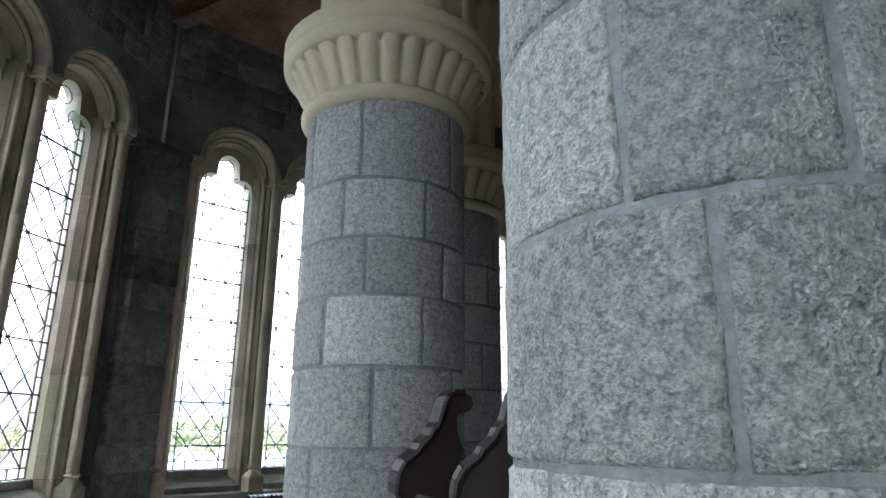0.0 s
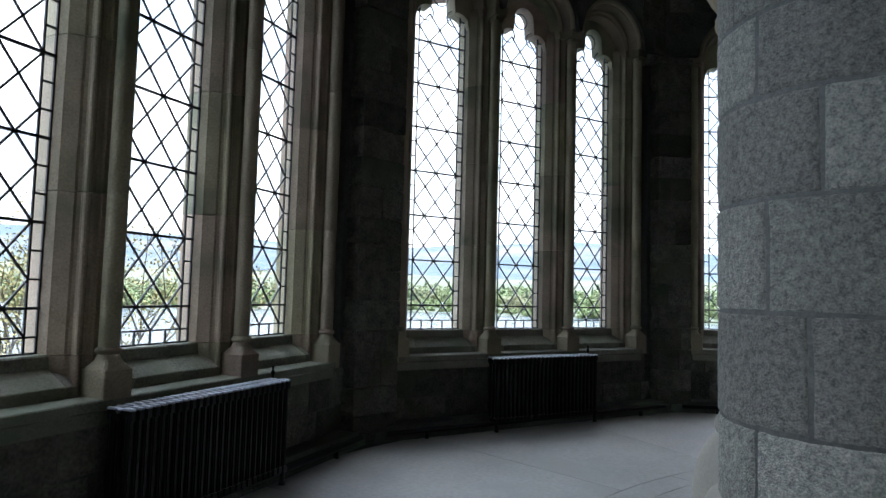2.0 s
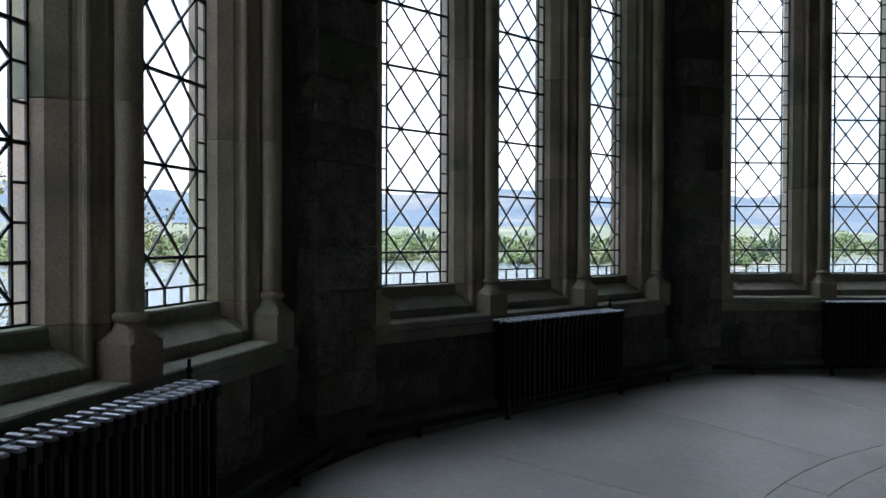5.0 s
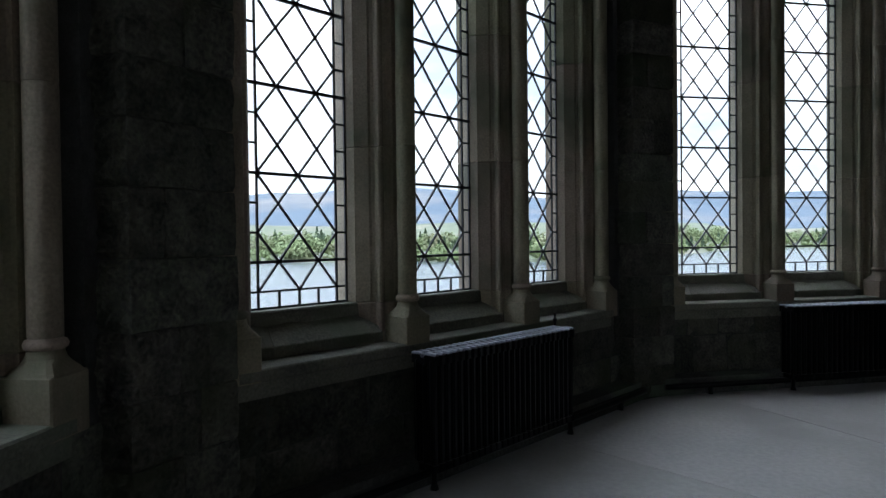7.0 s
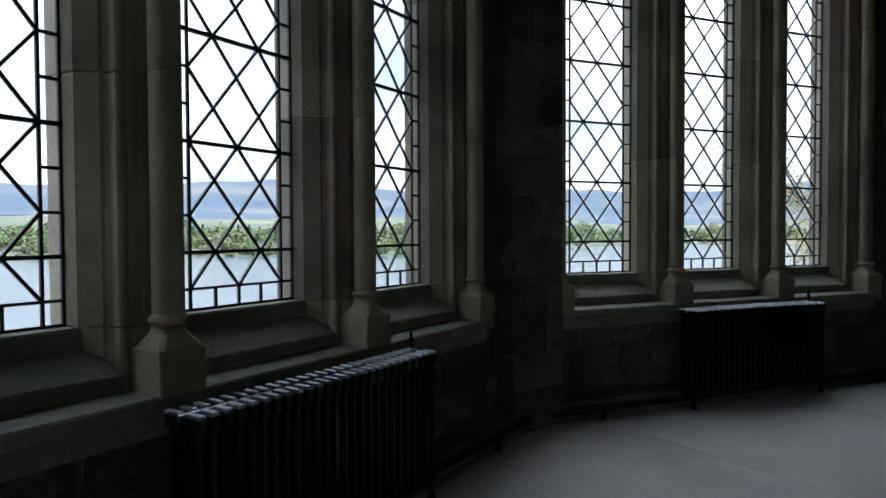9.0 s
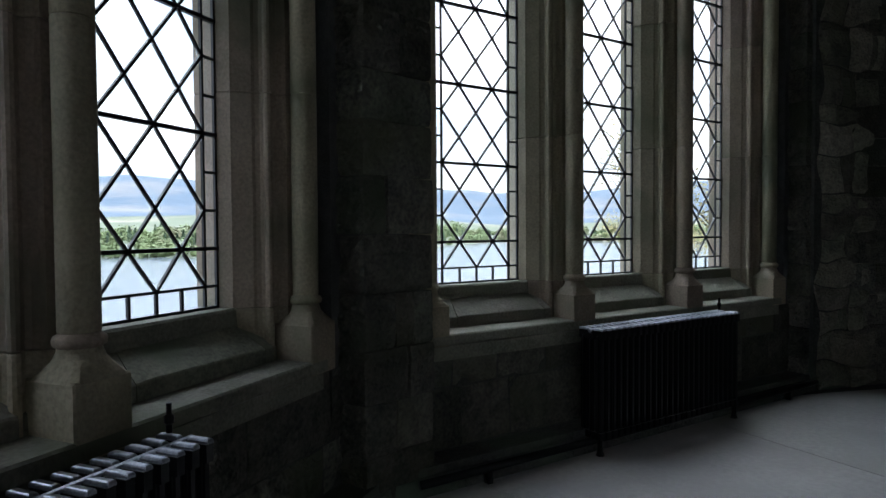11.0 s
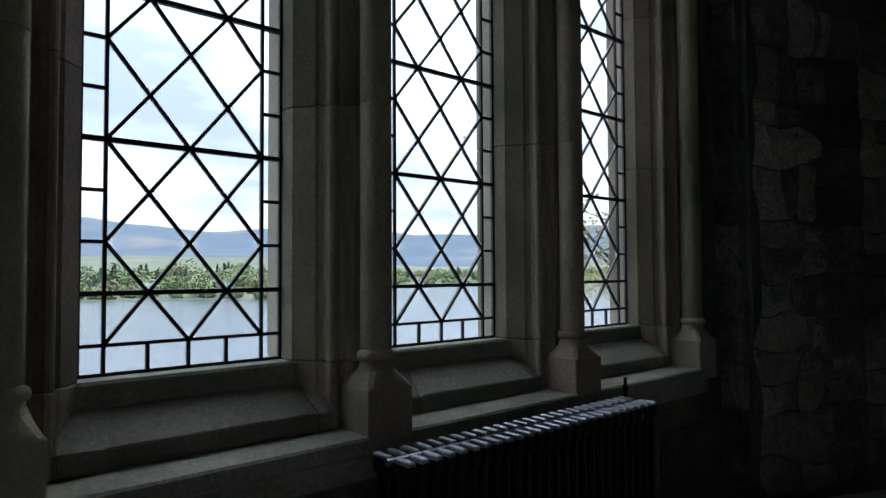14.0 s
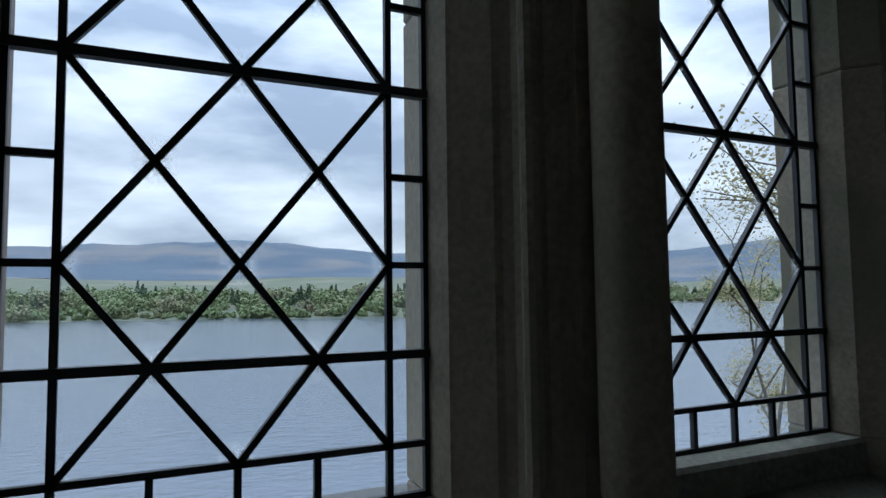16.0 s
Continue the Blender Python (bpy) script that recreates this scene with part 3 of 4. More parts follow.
for k in range(-1, 4):
    left, right = bay_pose(k + 1), bay_pose(k)
    p = [(m @ Vector(v)).to_2d() for m, v in ((left, (1.72, FRONT + 0.005, 0)), (right, (-1.70, FRONT, 0)), (right, (-1.69, -0.1, 0)), (left, (1.69, -0.1, 0)))]
    mid = (p[0] + p[1]) / 2
    pier = new("stone_pier")
    pier.matrix_world = pose(mid.x, mid.y, 0)
    tagged(pier, "rough grey ashlar pier with rock-faced corner stones", "pier", "piers between the window bays", kind="structure")
    across = (p[1] - p[0]).normalized()
    inward = Vector((across.y, -across.x))
    wide = (p[1] - p[0]).length
    rng = random.Random(44 + k)
    for c, (z0, z1) in enumerate(zip(PIER_COURSES, PIER_COURSES[1:])):
        cuts = [0.0, *PIER_CUTS.get(c, ()), 1.0]
        for s0, s1 in zip(cuts, cuts[1:]):
            f = rng.uniform(-0.006, 0.008)
            x0, x1 = 0.055, wide + 0.012
            a = p[0] + across * (x0 + (x1 - x0) * s0 + (0.003 if s0 else 0)) + inward * (f + 0.012 + 0.022 * s0)
            b = p[0] + across * (x0 + (x1 - x0) * s1 - (0.003 if s1 < 1 else 0)) + inward * (f + 0.012 + 0.022 * s1)
            e, d = b - inward * 0.34, a - inward * 0.30
            if s0 == 0:
                # the corner stone returns towards the window, pitched rough
                turn = p[0] + across * (0.012 + rng.uniform(-0.016, 0.012)) - inward * (0.185 + rng.uniform(-0.02, 0.02))
                back = p[0] + across * 0.015 - inward * 0.36
                ring = [back, turn, a, b, e]
                show, rough = (0, 1, 2, 3), (0.006, 0.026, 0.006, 0.012, 0.0)
            else:
                ring = [d, a, b, e]
                show, rough = (1, 2), (0.0, 0.005, 0.010, 0.0)
            part("stone_block", quoin_block([q - mid for q in ring], show, z0 + 0.003, z1 - 0.003, c * 3 + k + s0, rough), RUBBLE, pier)
    bm = bmesh.new()
    out = Vector((across.y, -across.x)) * 0.035
    low = [q - mid for q in (p[0] + out - across * 0.03, p[1] + out + across * 0.03, p[2], p[3])]
    ring = [[bm.verts.new((q.x, q.y, zz)) for q in low] for zz in (TOP, TOP + 0.07)]
    ring.append([bm.verts.new((q.x, q.y, TOP + 0.22)) for q in (low[0].lerp(low[3], 0.75), low[1].lerp(low[2], 0.75), low[2], low[3])])
    bm.faces.new(ring[0][::-1])
    bm.faces.new(ring[2])
    for lo_, hi_ in zip(ring, ring[1:]):
        for q in range(4):
            bm.faces.new((lo_[q], lo_[(q + 1) % 4], hi_[(q + 1) % 4], hi_[q]))
    part("sloped_cap", bm, RUBBLE, pier)

# ---- columns and arcade ----
def build_column(courses, joints, seed):
    """A round column of courses of curved blocks; joints gives known upright joints of a course, in degrees."""
    col = new("arcade_column")
    tagged(col, "round grey granite column with scalloped sandstone capital", "column", "columns of the arcade", kind="structure")
    bm = bmesh.new()
    turned(bm, [(0.64, 0), (0.64, 0.10), (0.625, 0.135), (0.58, 0.16), (0.565, 0.18), (0.565, 0.24), (0.558, 0.34), (0.545, 0.42), (0.522, 0.50), (0.490, 0.565), (0.455, 0.615), (0.432, 0.636), (0.426, 0.641), (0.438, 0.648), (0.446, 0.668), (0.445, 0.692), (0.434, 0.714), (0.418, 0.726), (0.38, 0.735)], 56)
    part("base", bm, BASESTONE, col, "pale flared stone base", smooth=True)
    bm = bmesh.new()
    turned(bm, [(SHAFT - 0.006, 0.72), (SHAFT - 0.006, 2.87)], 48)
    part("mortar_core", bm, COLMORTAR, col, smooth=True)
    rng = random.Random(seed)
    for c, (z0, z1) in enumerate(zip(courses, courses[1:])):
        known = sorted(joints.get(c, [rng.uniform(0, 60)]))
        cuts = list(known)
        rest = known[0] + 360 - known[-1]
        n = max(2, round(rest / 62))
        for q in range(1, n):
            cuts.append(known[-1] + rest * q / n + rng.uniform(-9, 9))
        cuts.append(known[0] + 360)
        for a0, a1 in zip(cuts, cuts[1:]):
            g = 0.006
            da = math.degrees(g / SHAFT)
            bm = bmesh.new()
            span, tall = radians(a1 - a0) * SHAFT - 2 * g, z1 - z0 - 2 * g
            cols = [0.0, 0.007 / span] + [q / 14 for q in range(1, 14)] + [1 - 0.007 / span, 1.0]
            lifts = [0.0, 0.007 / tall] + [q / 10 for q in range(1, 10)] + [1 - 0.007 / tall, 1.0]
            grid = []
            for fz in lifts:
                row = []
                for fa in cols:
                    edge = fa in (0.0, 1.0) or fz in (0.0, 1.0)
                    t = radians(a0 + da + (a1 - a0 - 2 * da) * fa)
                    z = z0 + g + tall * fz
                    p = Vector((math.cos(t), math.sin(t), 0))
                    spot = Vector((p.x * SHAFT, p.y * SHAFT, z)) + Vector((c * 3, a0, 0))
                    rr = SHAFT - (0.007 if edge else 0.0) + 0.004 * noise.noise(spot * 6) + 0.003 * noise.noise(spot * 21)
                    skew = 0.004 * noise.noise(spot * 16)
                    t += (0.006 * noise.noise(spot * 12) / SHAFT) if fa in (0.0, 1.0) else 0.0
                    row.append(bm.verts.new((math.cos(t) * rr, math.sin(t) * rr, z + skew)))
                grid.append(row)
            for lo, hi in zip(grid, grid[1:]):
                for q in range(len(lo) - 1):
                    bm.faces.new((lo[q], lo[q + 1], hi[q + 1], hi[q]))
            for loop in (grid[0], grid[-1], [r[0] for r in grid], [r[-1] for r in grid]):
                inner = [bm.verts.new((v.co.x * 0.95, v.co.y * 0.95, v.co.z)) for v in loop]
                for i in range(len(loop) - 1):
                    bm.faces.new((loop[i], loop[i + 1], inner[i + 1], inner[i]))
            part("stone_drum_block", bm, GRANITE, col, smooth=True)
    bm = bmesh.new()
    turned(bm, [(0.39, 2.855), (0.425, 2.865), (0.44, 2.885), (0.44, 2.91), (0.425, 2.93), (0.405, 2.94), (0.40, 2.95)], 48)
    part("neck_ring", bm, CAPSTONE, col, smooth=True)
    bm = bmesh.new()
    seg, lob = 28, 8
    rings = []
    for r, z, dpt in ((0.405, 2.94, 0.012), (0.435, 3.0, 0.024), (0.475, 3.06, 0.036), (0.51, 3.10, 0.046), (0.522, 3.118, 0.052)):
        ring = []
        for i in range(seg * lob):
            t = 2 * math.pi * i / (seg * lob)
            f = abs(math.sin(math.pi * i / lob))
            rr = r - dpt + dpt * f ** 0.6
            ring.append(bm.verts.new((rr * math.cos(t), rr * math.sin(t), z + (0.034 * f if z > 3.09 else 0))))
        rings.append(ring)
    for a, b in zip(rings, rings[1:]):
        for i in range(len(a)):
            j = (i + 1) % len(a)
            bm.faces.new((a[i], a[j], b[j], b[i]))
    bm.faces.new(rings[-1])
    part("scalloped_bell", bm, CAPSTONE, col, "fluted scallop carving", smooth=True)
    bm = bmesh.new()
    turned(bm, [(0.48, 3.13), (0.52, 3.135), (0.545, 3.165), (0.548, 3.20), (0.535, 3.215), (0.55, 3.235), (0.55, 3.28), (0.53, 3.305), (0.47, 3.31)], 56)
    part("abacus", bm, CAPSTONE, col, smooth=True)
    bm = bmesh.new()
    seg = 96
    rings = []
    for z in (3.30, 4.0, CEIL):
        rings.append([bm.verts.new(((0.36 + 0.03 * math.cos(2 * math.pi * i * 8 / seg)) * math.cos(2 * math.pi * i / seg), (0.36 + 0.03 * math.cos(2 * math.pi * i * 8 / seg)) * math.sin(2 * math.pi * i / seg), z)) for i in range(seg)])
    for a, b in zip(rings, rings[1:]):
        for i in range(seg):
            bm.faces.new((a[i], a[(i + 1) % seg], b[(i + 1) % seg], b[i]))
    part("moulded_pier", bm, CAPSTONE, col, "ribbed sandstone pier over the capital", smooth=True)
    return col


COURSES_A = [0.728, 0.99, 1.32, 1.645, 1.945, 2.20, 2.475, 2.87]
COURSES_B = [0.728, 1.02, 1.346, 1.68, 2.03, 2.30, 2.57, 2.87]
COLUMNS = [(-0.292, 3.035), (0.515, 1.081), (0.018, 4.527), (1.62, 6.485), (3.75, 6.55), (2.2, -0.3)]
column = build_column(COURSES_A, {0: [262], 1: [233], 2: [216, 272], 3: [238, 302], 4: [264.5], 5: [248], 6: [215, 259]}, 5)
column.matrix_basis = pose(*COLUMNS[0], 0)
build_column(COURSES_B, {1: [203, 262], 2: [190, 242.5], 3: [227, 266], 4: [206, 250]}, 8).matrix_basis = pose(*COLUMNS[1], 0)
for n, (x, y) in enumerate(COLUMNS[2:]):
    copy_thing(column, pose(x, y, 0, 0, 0, 70 + 95 * n))
chain = [5, 1, 0, 2, 3, 4]
for a, b in zip(chain, chain[1:]):
    p, q = Vector(COLUMNS[a]), Vector(COLUMNS[b])
    half = (q - p).length / 2
    w = new("arcade_wall")
    mid = (p + q) / 2
    w.matrix_world = pose(mid.x, mid.y, 0, 0, 0, math.degrees(math.atan2(q.y - p.y, q.x - p.x)))
    tagged(w, "sandstone arch carried between two columns", "arch", "arches of the arcade", kind="structure")
    us = [-half + 2 * half * n / 90 for n in range(91)]
    base = 5.0 - (half - 0.36)
    for y0, y1, r in ((-0.30, 0.30, half - 0.26), (-0.20, 0.20, half - 0.32), (-0.09, 0.09, half - 0.37)):
        part("arch_order", arch_plate(bmesh.new(), lambda u: base + math.sqrt(max(0.0, r * r - u * u)) if abs(u) < r else base, us, CEIL + 0.04, y0, y1), CAPSTONE, w)


# ---- radiators ----
def build_radiator():
    rad = new("cast_iron_radiator")
    tagged(rad, "black cast iron column radiator under the window sill", "radiator", "radiators under the windows")
    n, length = 26, 1.34
    bm = bmesh.new()
    pitch = length / n
    for y in (-0.055, 0.0, 0.055):
        tube(bm, (0, y, 0.10), (0, y, 0.675), 0.017, 8)
    for y in (-0.055, 0.055):
        prism(bm, [(y - 0.022, 0.12), (y + 0.022, 0.12), (y + 0.022, 0.68), (y - 0.022, 0.68)], -0.008, 0.008, "yzx")
    prism(bm, [(-0.082, 0.09), (0.082, 0.09), (0.082, 0.13), (-0.082, 0.13)], -0.019, 0.019, "yzx")
    prism(bm, [(-0.088, 0.655), (0.088, 0.655), (0.088, 0.7045), (-0.088, 0.7045)], -0.013, 0.013, "yzx")
    me = mesh_of("section", bm, IRON)
    bm = bmesh.new()
    # flat-topped loops, front and back, joined by a hub in the middle
    for y0, y1, x in ((-0.092, -0.008, 0.004), (0.008, 0.092, -0.004)):
        lo = [(x - 0.0115, y0 + 0.004), (x + 0.0115, y0 + 0.004), (x + 0.0115, y1 - 0.004), (x - 0.0115, y1 - 0.004)]
        rings = []
        for z, k in ((0.703, 1.0), (0.710, 1.0), (0.7145, 0.84), (0.7165, 0.6)):
            cx, cy = x, (y0 + y1) / 2
            rings.append([bm.verts.new((cx + (a - cx) * k, cy + (b - cy) * (k + 1) / 2, z)) for a, b in lo])
        for a, b in zip(rings, rings[1:]):
            for q in range(4):
                bm.faces.new((a[q], a[(q + 1) % 4], b[(q + 1) % 4], b[q]))
        bm.faces.new(rings[0][::-1])
        bm.faces.new(rings[-1])
    tube(bm, (-0.026, 0, 0.702), (0.026, 0, 0.702), 0.011, 8)
    # these tops get a lighter colour that stands for reflected sky
    loop = mesh_of("top_loop", bm, TOP_SHEEN)
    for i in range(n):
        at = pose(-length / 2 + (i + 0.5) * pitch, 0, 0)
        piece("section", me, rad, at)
        tagged(piece("top_loop", loop, rad, at), "top of a black radiator section, window sheen painted in")
    for z in (0.11, 0.672):
        part("header_pipe", tube(bmesh.new(), (-length / 2, 0, z), (length / 2, 0, z), 0.02, 8), IRON, rad)
    for x in (-length / 2 + pitch / 2, length / 2 - pitch / 2):
        for y in (-0.06, 0.06):
            bm = bmesh.new()
            turned(bm, [(0.024, 0), (0.016, 0.03), (0.018, 0.12)], 8, x, y)
            part("foot", bm, IRON, rad)
    bm = bmesh.new()
    turned(bm, [(0.009, 0.70), (0.009, 0.74), (0.014, 0.745), (0.014, 0.765), (0.008, 0.77), (0.008, 0.80)], 10, length / 2 - 0.02, 0.06)
    part("air_valve", bm, IRON, rad)
    return rad


radiator = None
for nm, angle in list(BAYS.items())[:4]:
    m = bay_pose(angle) @ pose(0, -0.535, 0)
    if radiator is None:
        radiator = build_radiator()
        radiator.matrix_basis = m
    else:
        copy_thing(radiator, m)


# ---- heating pipes along the foot of the walls ----
for k in (0, 1, 2, 3):
    bm = bmesh.new()
    tube(bm, (-1.80, -0.55, 0.075), (1.80, -0.55, 0.075), 0.022, 10)
    for u in (-1.4, 1.4):
        prism(bm, [(u - 0.015, -0.57), (u + 0.015, -0.57), (u + 0.015, -0.53), (u - 0.015, -0.53)], 0, 0.06)
    ob = part("heating_pipe", bm, IRON, at=bay_pose(k), smooth=True)
    tagged(ob, "black iron heating pipe along the wall foot", "pipe", "heating pipes")


# ---- choir stalls ----
def scroll_poly():
    """Outline of a stall end: a tall scroll at the back sweeping down to a low scroll in front."""
    pts = [(-0.02, 0.0), (-0.03, 0.10), (-0.05, 0.17)]
    c, r = (-0.215, 0.215), 0.048
    pts += [(c[0] + r * math.cos(t), c[1] + r * math.sin(t)) for t in (-0.4, -1.2, -2.0, -2.8, -3.6)]
    pts += [(-0.252, 0.27), (-0.225, 0.31), (-0.17, 0.345), (-0.155, 0.37), (-0.115, 0.40), (-0.10, 0.43), (-0.075, 0.45), (-0.06, 0.49), (-0.052, 0.52), (-0.035, 0.55), (-0.01, 0.567)]
    c, r = (0.045, 0.53), 0.038
    pts += [(c[0] + r * math.cos(t), c[1] + r * math.sin(t)) for t in (1.6, 0.8, 0.0, -0.8, -1.6, -2.4)]
    pts += [(0.005, 0.47), (0.012, 0.42), (0.03, 0.36), (0.02, 0.31), (0.045, 0.26), (0.05, 0.18), (0.045, 0.0)]
    return [(0.72 * a, 0.83 * b) for a, b in pts]


def build_stall(ends, label):
    """A stall whose scrolled ends stand at the given x, y and turn, joined by a rail, a back and a seat."""
    x0, y0, r0 = ends[0]
    stall = new("choir_stall")
    home = pose(x0, y0, 0)
    stall.matrix_basis = home
    tagged(stall, label, "choir stall", "choir stalls inside the arcade")
    for x, y, turn in ends:
        at = pose(x - x0, y - y0, 0, 0, 0, turn)
        bm = bmesh.new()
        prism(bm, [(a, 1.04 + b) for a, b in scroll_poly()], -0.046, 0.046, "xzy")
        part("stall_end", bm, OAK, stall, "scrolled oak stall end", at=at)
        for off in (-0.045, -0.015, 0.015, 0.045):
            bm = bmesh.new()
            edge = [(a, 1.04 + b) for a, b in scroll_poly()[6:20]]
            for p, q in zip(edge, edge[1:]):
                tube(bm, (p[0], off, p[1]), (q[0], off, q[1]), 0.0135, 8)
            part("edge_reed", bm, OAK, stall, at=at)
        bm = bmesh.new()
        turned(bm, [(0.05, 0.0), (0.05, 0.08), (0.036, 0.12), (0.034, 0.5), (0.045, 0.62), (0.04, 0.70), (0.046, 1.06)], 12, 0.01, 0)
        part("leg", bm, OAK, stall, smooth=True, at=at)
        bm = bmesh.new()
        for n in range(14):
            t0, t1 = n * 0.42, (n + 1) * 0.42
            s0, s1 = 0.075 - n * 0.0045, 0.075 - (n + 1) * 0.0045
            tube(bm, (-0.08 + s0 * math.cos(t0), 0, 0.84 + s0 * math.sin(t0)), (-0.08 + s1 * math.cos(t1), 0, 0.84 + s1 * math.sin(t1)), 0.018, 6)
        tube(bm, (-0.10, 0, 0.78), (0.0, 0, 0.60), 0.025, 8)
        part("carved_bracket", bm, OAK, stall, smooth=True, at=at)
    for (xa, ya, _), (xb, yb, _) in zip(ends, ends[1:]):
        ln = math.hypot(xb - xa, yb - ya)
        at = pose(xa - x0, ya - y0, 0, 0, 0, math.degrees(math.atan2(yb - ya, xb - xa)))
        for nm, (ya_, yb_, za, zb) in (("back_rail", (-0.02, 0.02, 1.05, 1.13)), ("seat", (0.06, 0.40, 0.44, 0.475)), ("back_panel", (0.03, 0.05, 0.15, 0.78))):
            bm = bmesh.new()
            box(bm, 0.0, ln, ya_, yb_, za, zb)
            bevelled(bm, 0.005)
            part(nm, bm, OAKRAIL if nm == "back_rail" else OAK, stall, at=at)
    return stall


OAKRAIL = mat("brown_oak", (0.07, 0.036, 0.023), 0.45, dark=(0.04, 0.02, 0.012), scale=5, fine=40, bump=0.2, bump_dist=0.003)
build_stall([(0.035, 2.19, 16), (0.225, 1.80, 2)], "dark carved oak choir stall with scrolled ends")
build_stall([(0.86, 2.95, 188), (0.47, 3.52, 176)], "dark carved oak choir stall across the choir")

# ---- outside: land, water, woods, hills ----
GRASS = mat("rough_grass", (0.075, 0.088, 0.05), 0.95, dark=(0.05, 0.062, 0.038), scale=0.05, fine=0.6, bump=0.3, bump_dist=0.2, stain=(0.13, 0.115, 0.085), stain_scale=0.01)
# HILL carries the haze of distance in its blue-grey base colours
HILL = mat("hazed_moor_hillside", (0.044, 0.066, 0.094), 0.95, dark=(0.026, 0.046, 0.072), scale=0.008, fine=0.05, bump=0.5, bump_dist=6.0, stain=(0.095, 0.092, 0.095), stain_scale=0.003)
LEAF = mat("spring_leaf", (0.135, 0.17, 0.072), 0.9, dark=(0.095, 0.13, 0.058), scale=0.06, fine=0.3, bump=0, stain=(0.15, 0.14, 0.085), stain_scale=0.03)
PINE = mat("pine_needle", (0.070, 0.105, 0.055), 0.8, dark=(0.045, 0.075, 0.045), scale=0.05, fine=0.3, bump=0)
TWIG = mat("grey_bark", (0.10, 0.085, 0.065), 0.9, dark=(0.05, 0.042, 0.034), scale=5, fine=40, bump=0.3, bump_dist=0.01)
YOUNG = mat("young_leaf", (0.26, 0.22, 0.08), 0.7, dark=(0.15, 0.13, 0.05), scale=3, fine=20, bump=0)


def water_mat():
    m = bpy.data.materials.new("loch_water")
    m.use_nodes = True
    n, l = m.node_tree.nodes, m.node_tree.links
    b = n["Principled BSDF"]
    b.inputs["Base Color"].default_value = (0.075, 0.09, 0.112, 1)
    b.inputs["Roughness"].default_value = 0.12
    tc = n.new("ShaderNodeTexCoord")
    mp = n.new("ShaderNodeMapping")
    mp.inputs["Scale"].default_value = (0.8, 1.6, 1)
    no = n.new("ShaderNodeTexNoise")
    no.inputs["Scale"].default_value, no.inputs["Detail"].default_value = 0.7, 6
    bu = n.new("ShaderNodeBump")
    bu.inputs["Strength"].default_value, bu.inputs["Distance"].default_value = 0.8, 0.25
    l.new(tc.outputs["Object"], mp.inputs[0])
    l.new(mp.outputs[0], no.inputs[0])
    l.new(no.outputs[0], bu.inputs["Height"])
    l.new(bu.outputs[0], b.inputs["Normal"])
    return m


def shore(a):
    """Distance of the far shore in a direction, in degrees."""
    return 330 + 70 * math.sin(radians(a * 2.1 - 150)) + 18 * noise.noise(Vector((a * 0.12, 3.0, 0))) + 420 * min(1.0, max(0.0, (72 - a) / 12))


def land_height(r, a):
    s = shore(a)
    x, y = r * math.cos(radians(a)), r * math.sin(radians(a))
    n = noise.noise(Vector((x, y, 0)) * 0.004)
    if r < 11:
        return -5.0
    if r < 30:
        return -5.0 - 8.0 * (r - 11) / 19
    if r < s:
        return -14.0 if r < s - 15 else -14 + 2.6 * (r - s + 15) / 15
    if r < s + 900:
        return -11.4 + (r - s) * 0.045 + 7 * n * min(1, (r - s) / 200)
    f = min(1.0, (r - s - 900) / 1500)
    ridge = 160 + 60 * noise.noise(Vector((a * 0.06, 9.0, 0))) + 22 * noise.noise(Vector((a * 0.25, 4.0, 0)))
    return 29 + 7 * n + ridge * f * f * (3 - 2 * f) + 10 * noise.noise(Vector((x, y, 0)) * 0.0025)


def sheet(name, radii, angles, height, material):
    verts, faces = [], []
    for r in radii:
        for a in angles:
            verts.append((CX + r * math.cos(radians(a)), CY + r * math.sin(radians(a)), height(r, a)))
    n = len(angles)
    for i in range(len(radii) - 1):
        for j in range(n):
            k = (j + 1) % n
            faces.append((i * n + j, i * n + k, (i + 1) * n + k, (i + 1) * n + j))
    me = bpy.data.meshes.new(name)
    me.from_pydata(verts, [], faces)
    me.materials.append(material)
    me.shade_smooth()
    return new(name, me)


every = [i * 1.5 for i in range(240)]
tagged(sheet("ground", [0.5, 6, 11, 16, 22, 30, 60, 150, 230] + [240 + 9 * i for i in range(75)] + [930 + 60 * i for i in range(9)], every, land_height, GRASS), "grassy banks and low fields round the loch", "ground", kind="structure")
tagged(sheet("backdrop", [1330 + 110 * i for i in range(28)], every, lambda r, a: land_height(r, a) + 0.5, HILL), "moorland hills beyond the loch, blue-grey haze painted in", "hills", kind="structure")
tagged(sheet("water", [1, 20, 60, 150, 300, 450, 700, 880], every, lambda r, a: -12.0, water_mat()), "grey rippled loch water", "water", kind="structure")

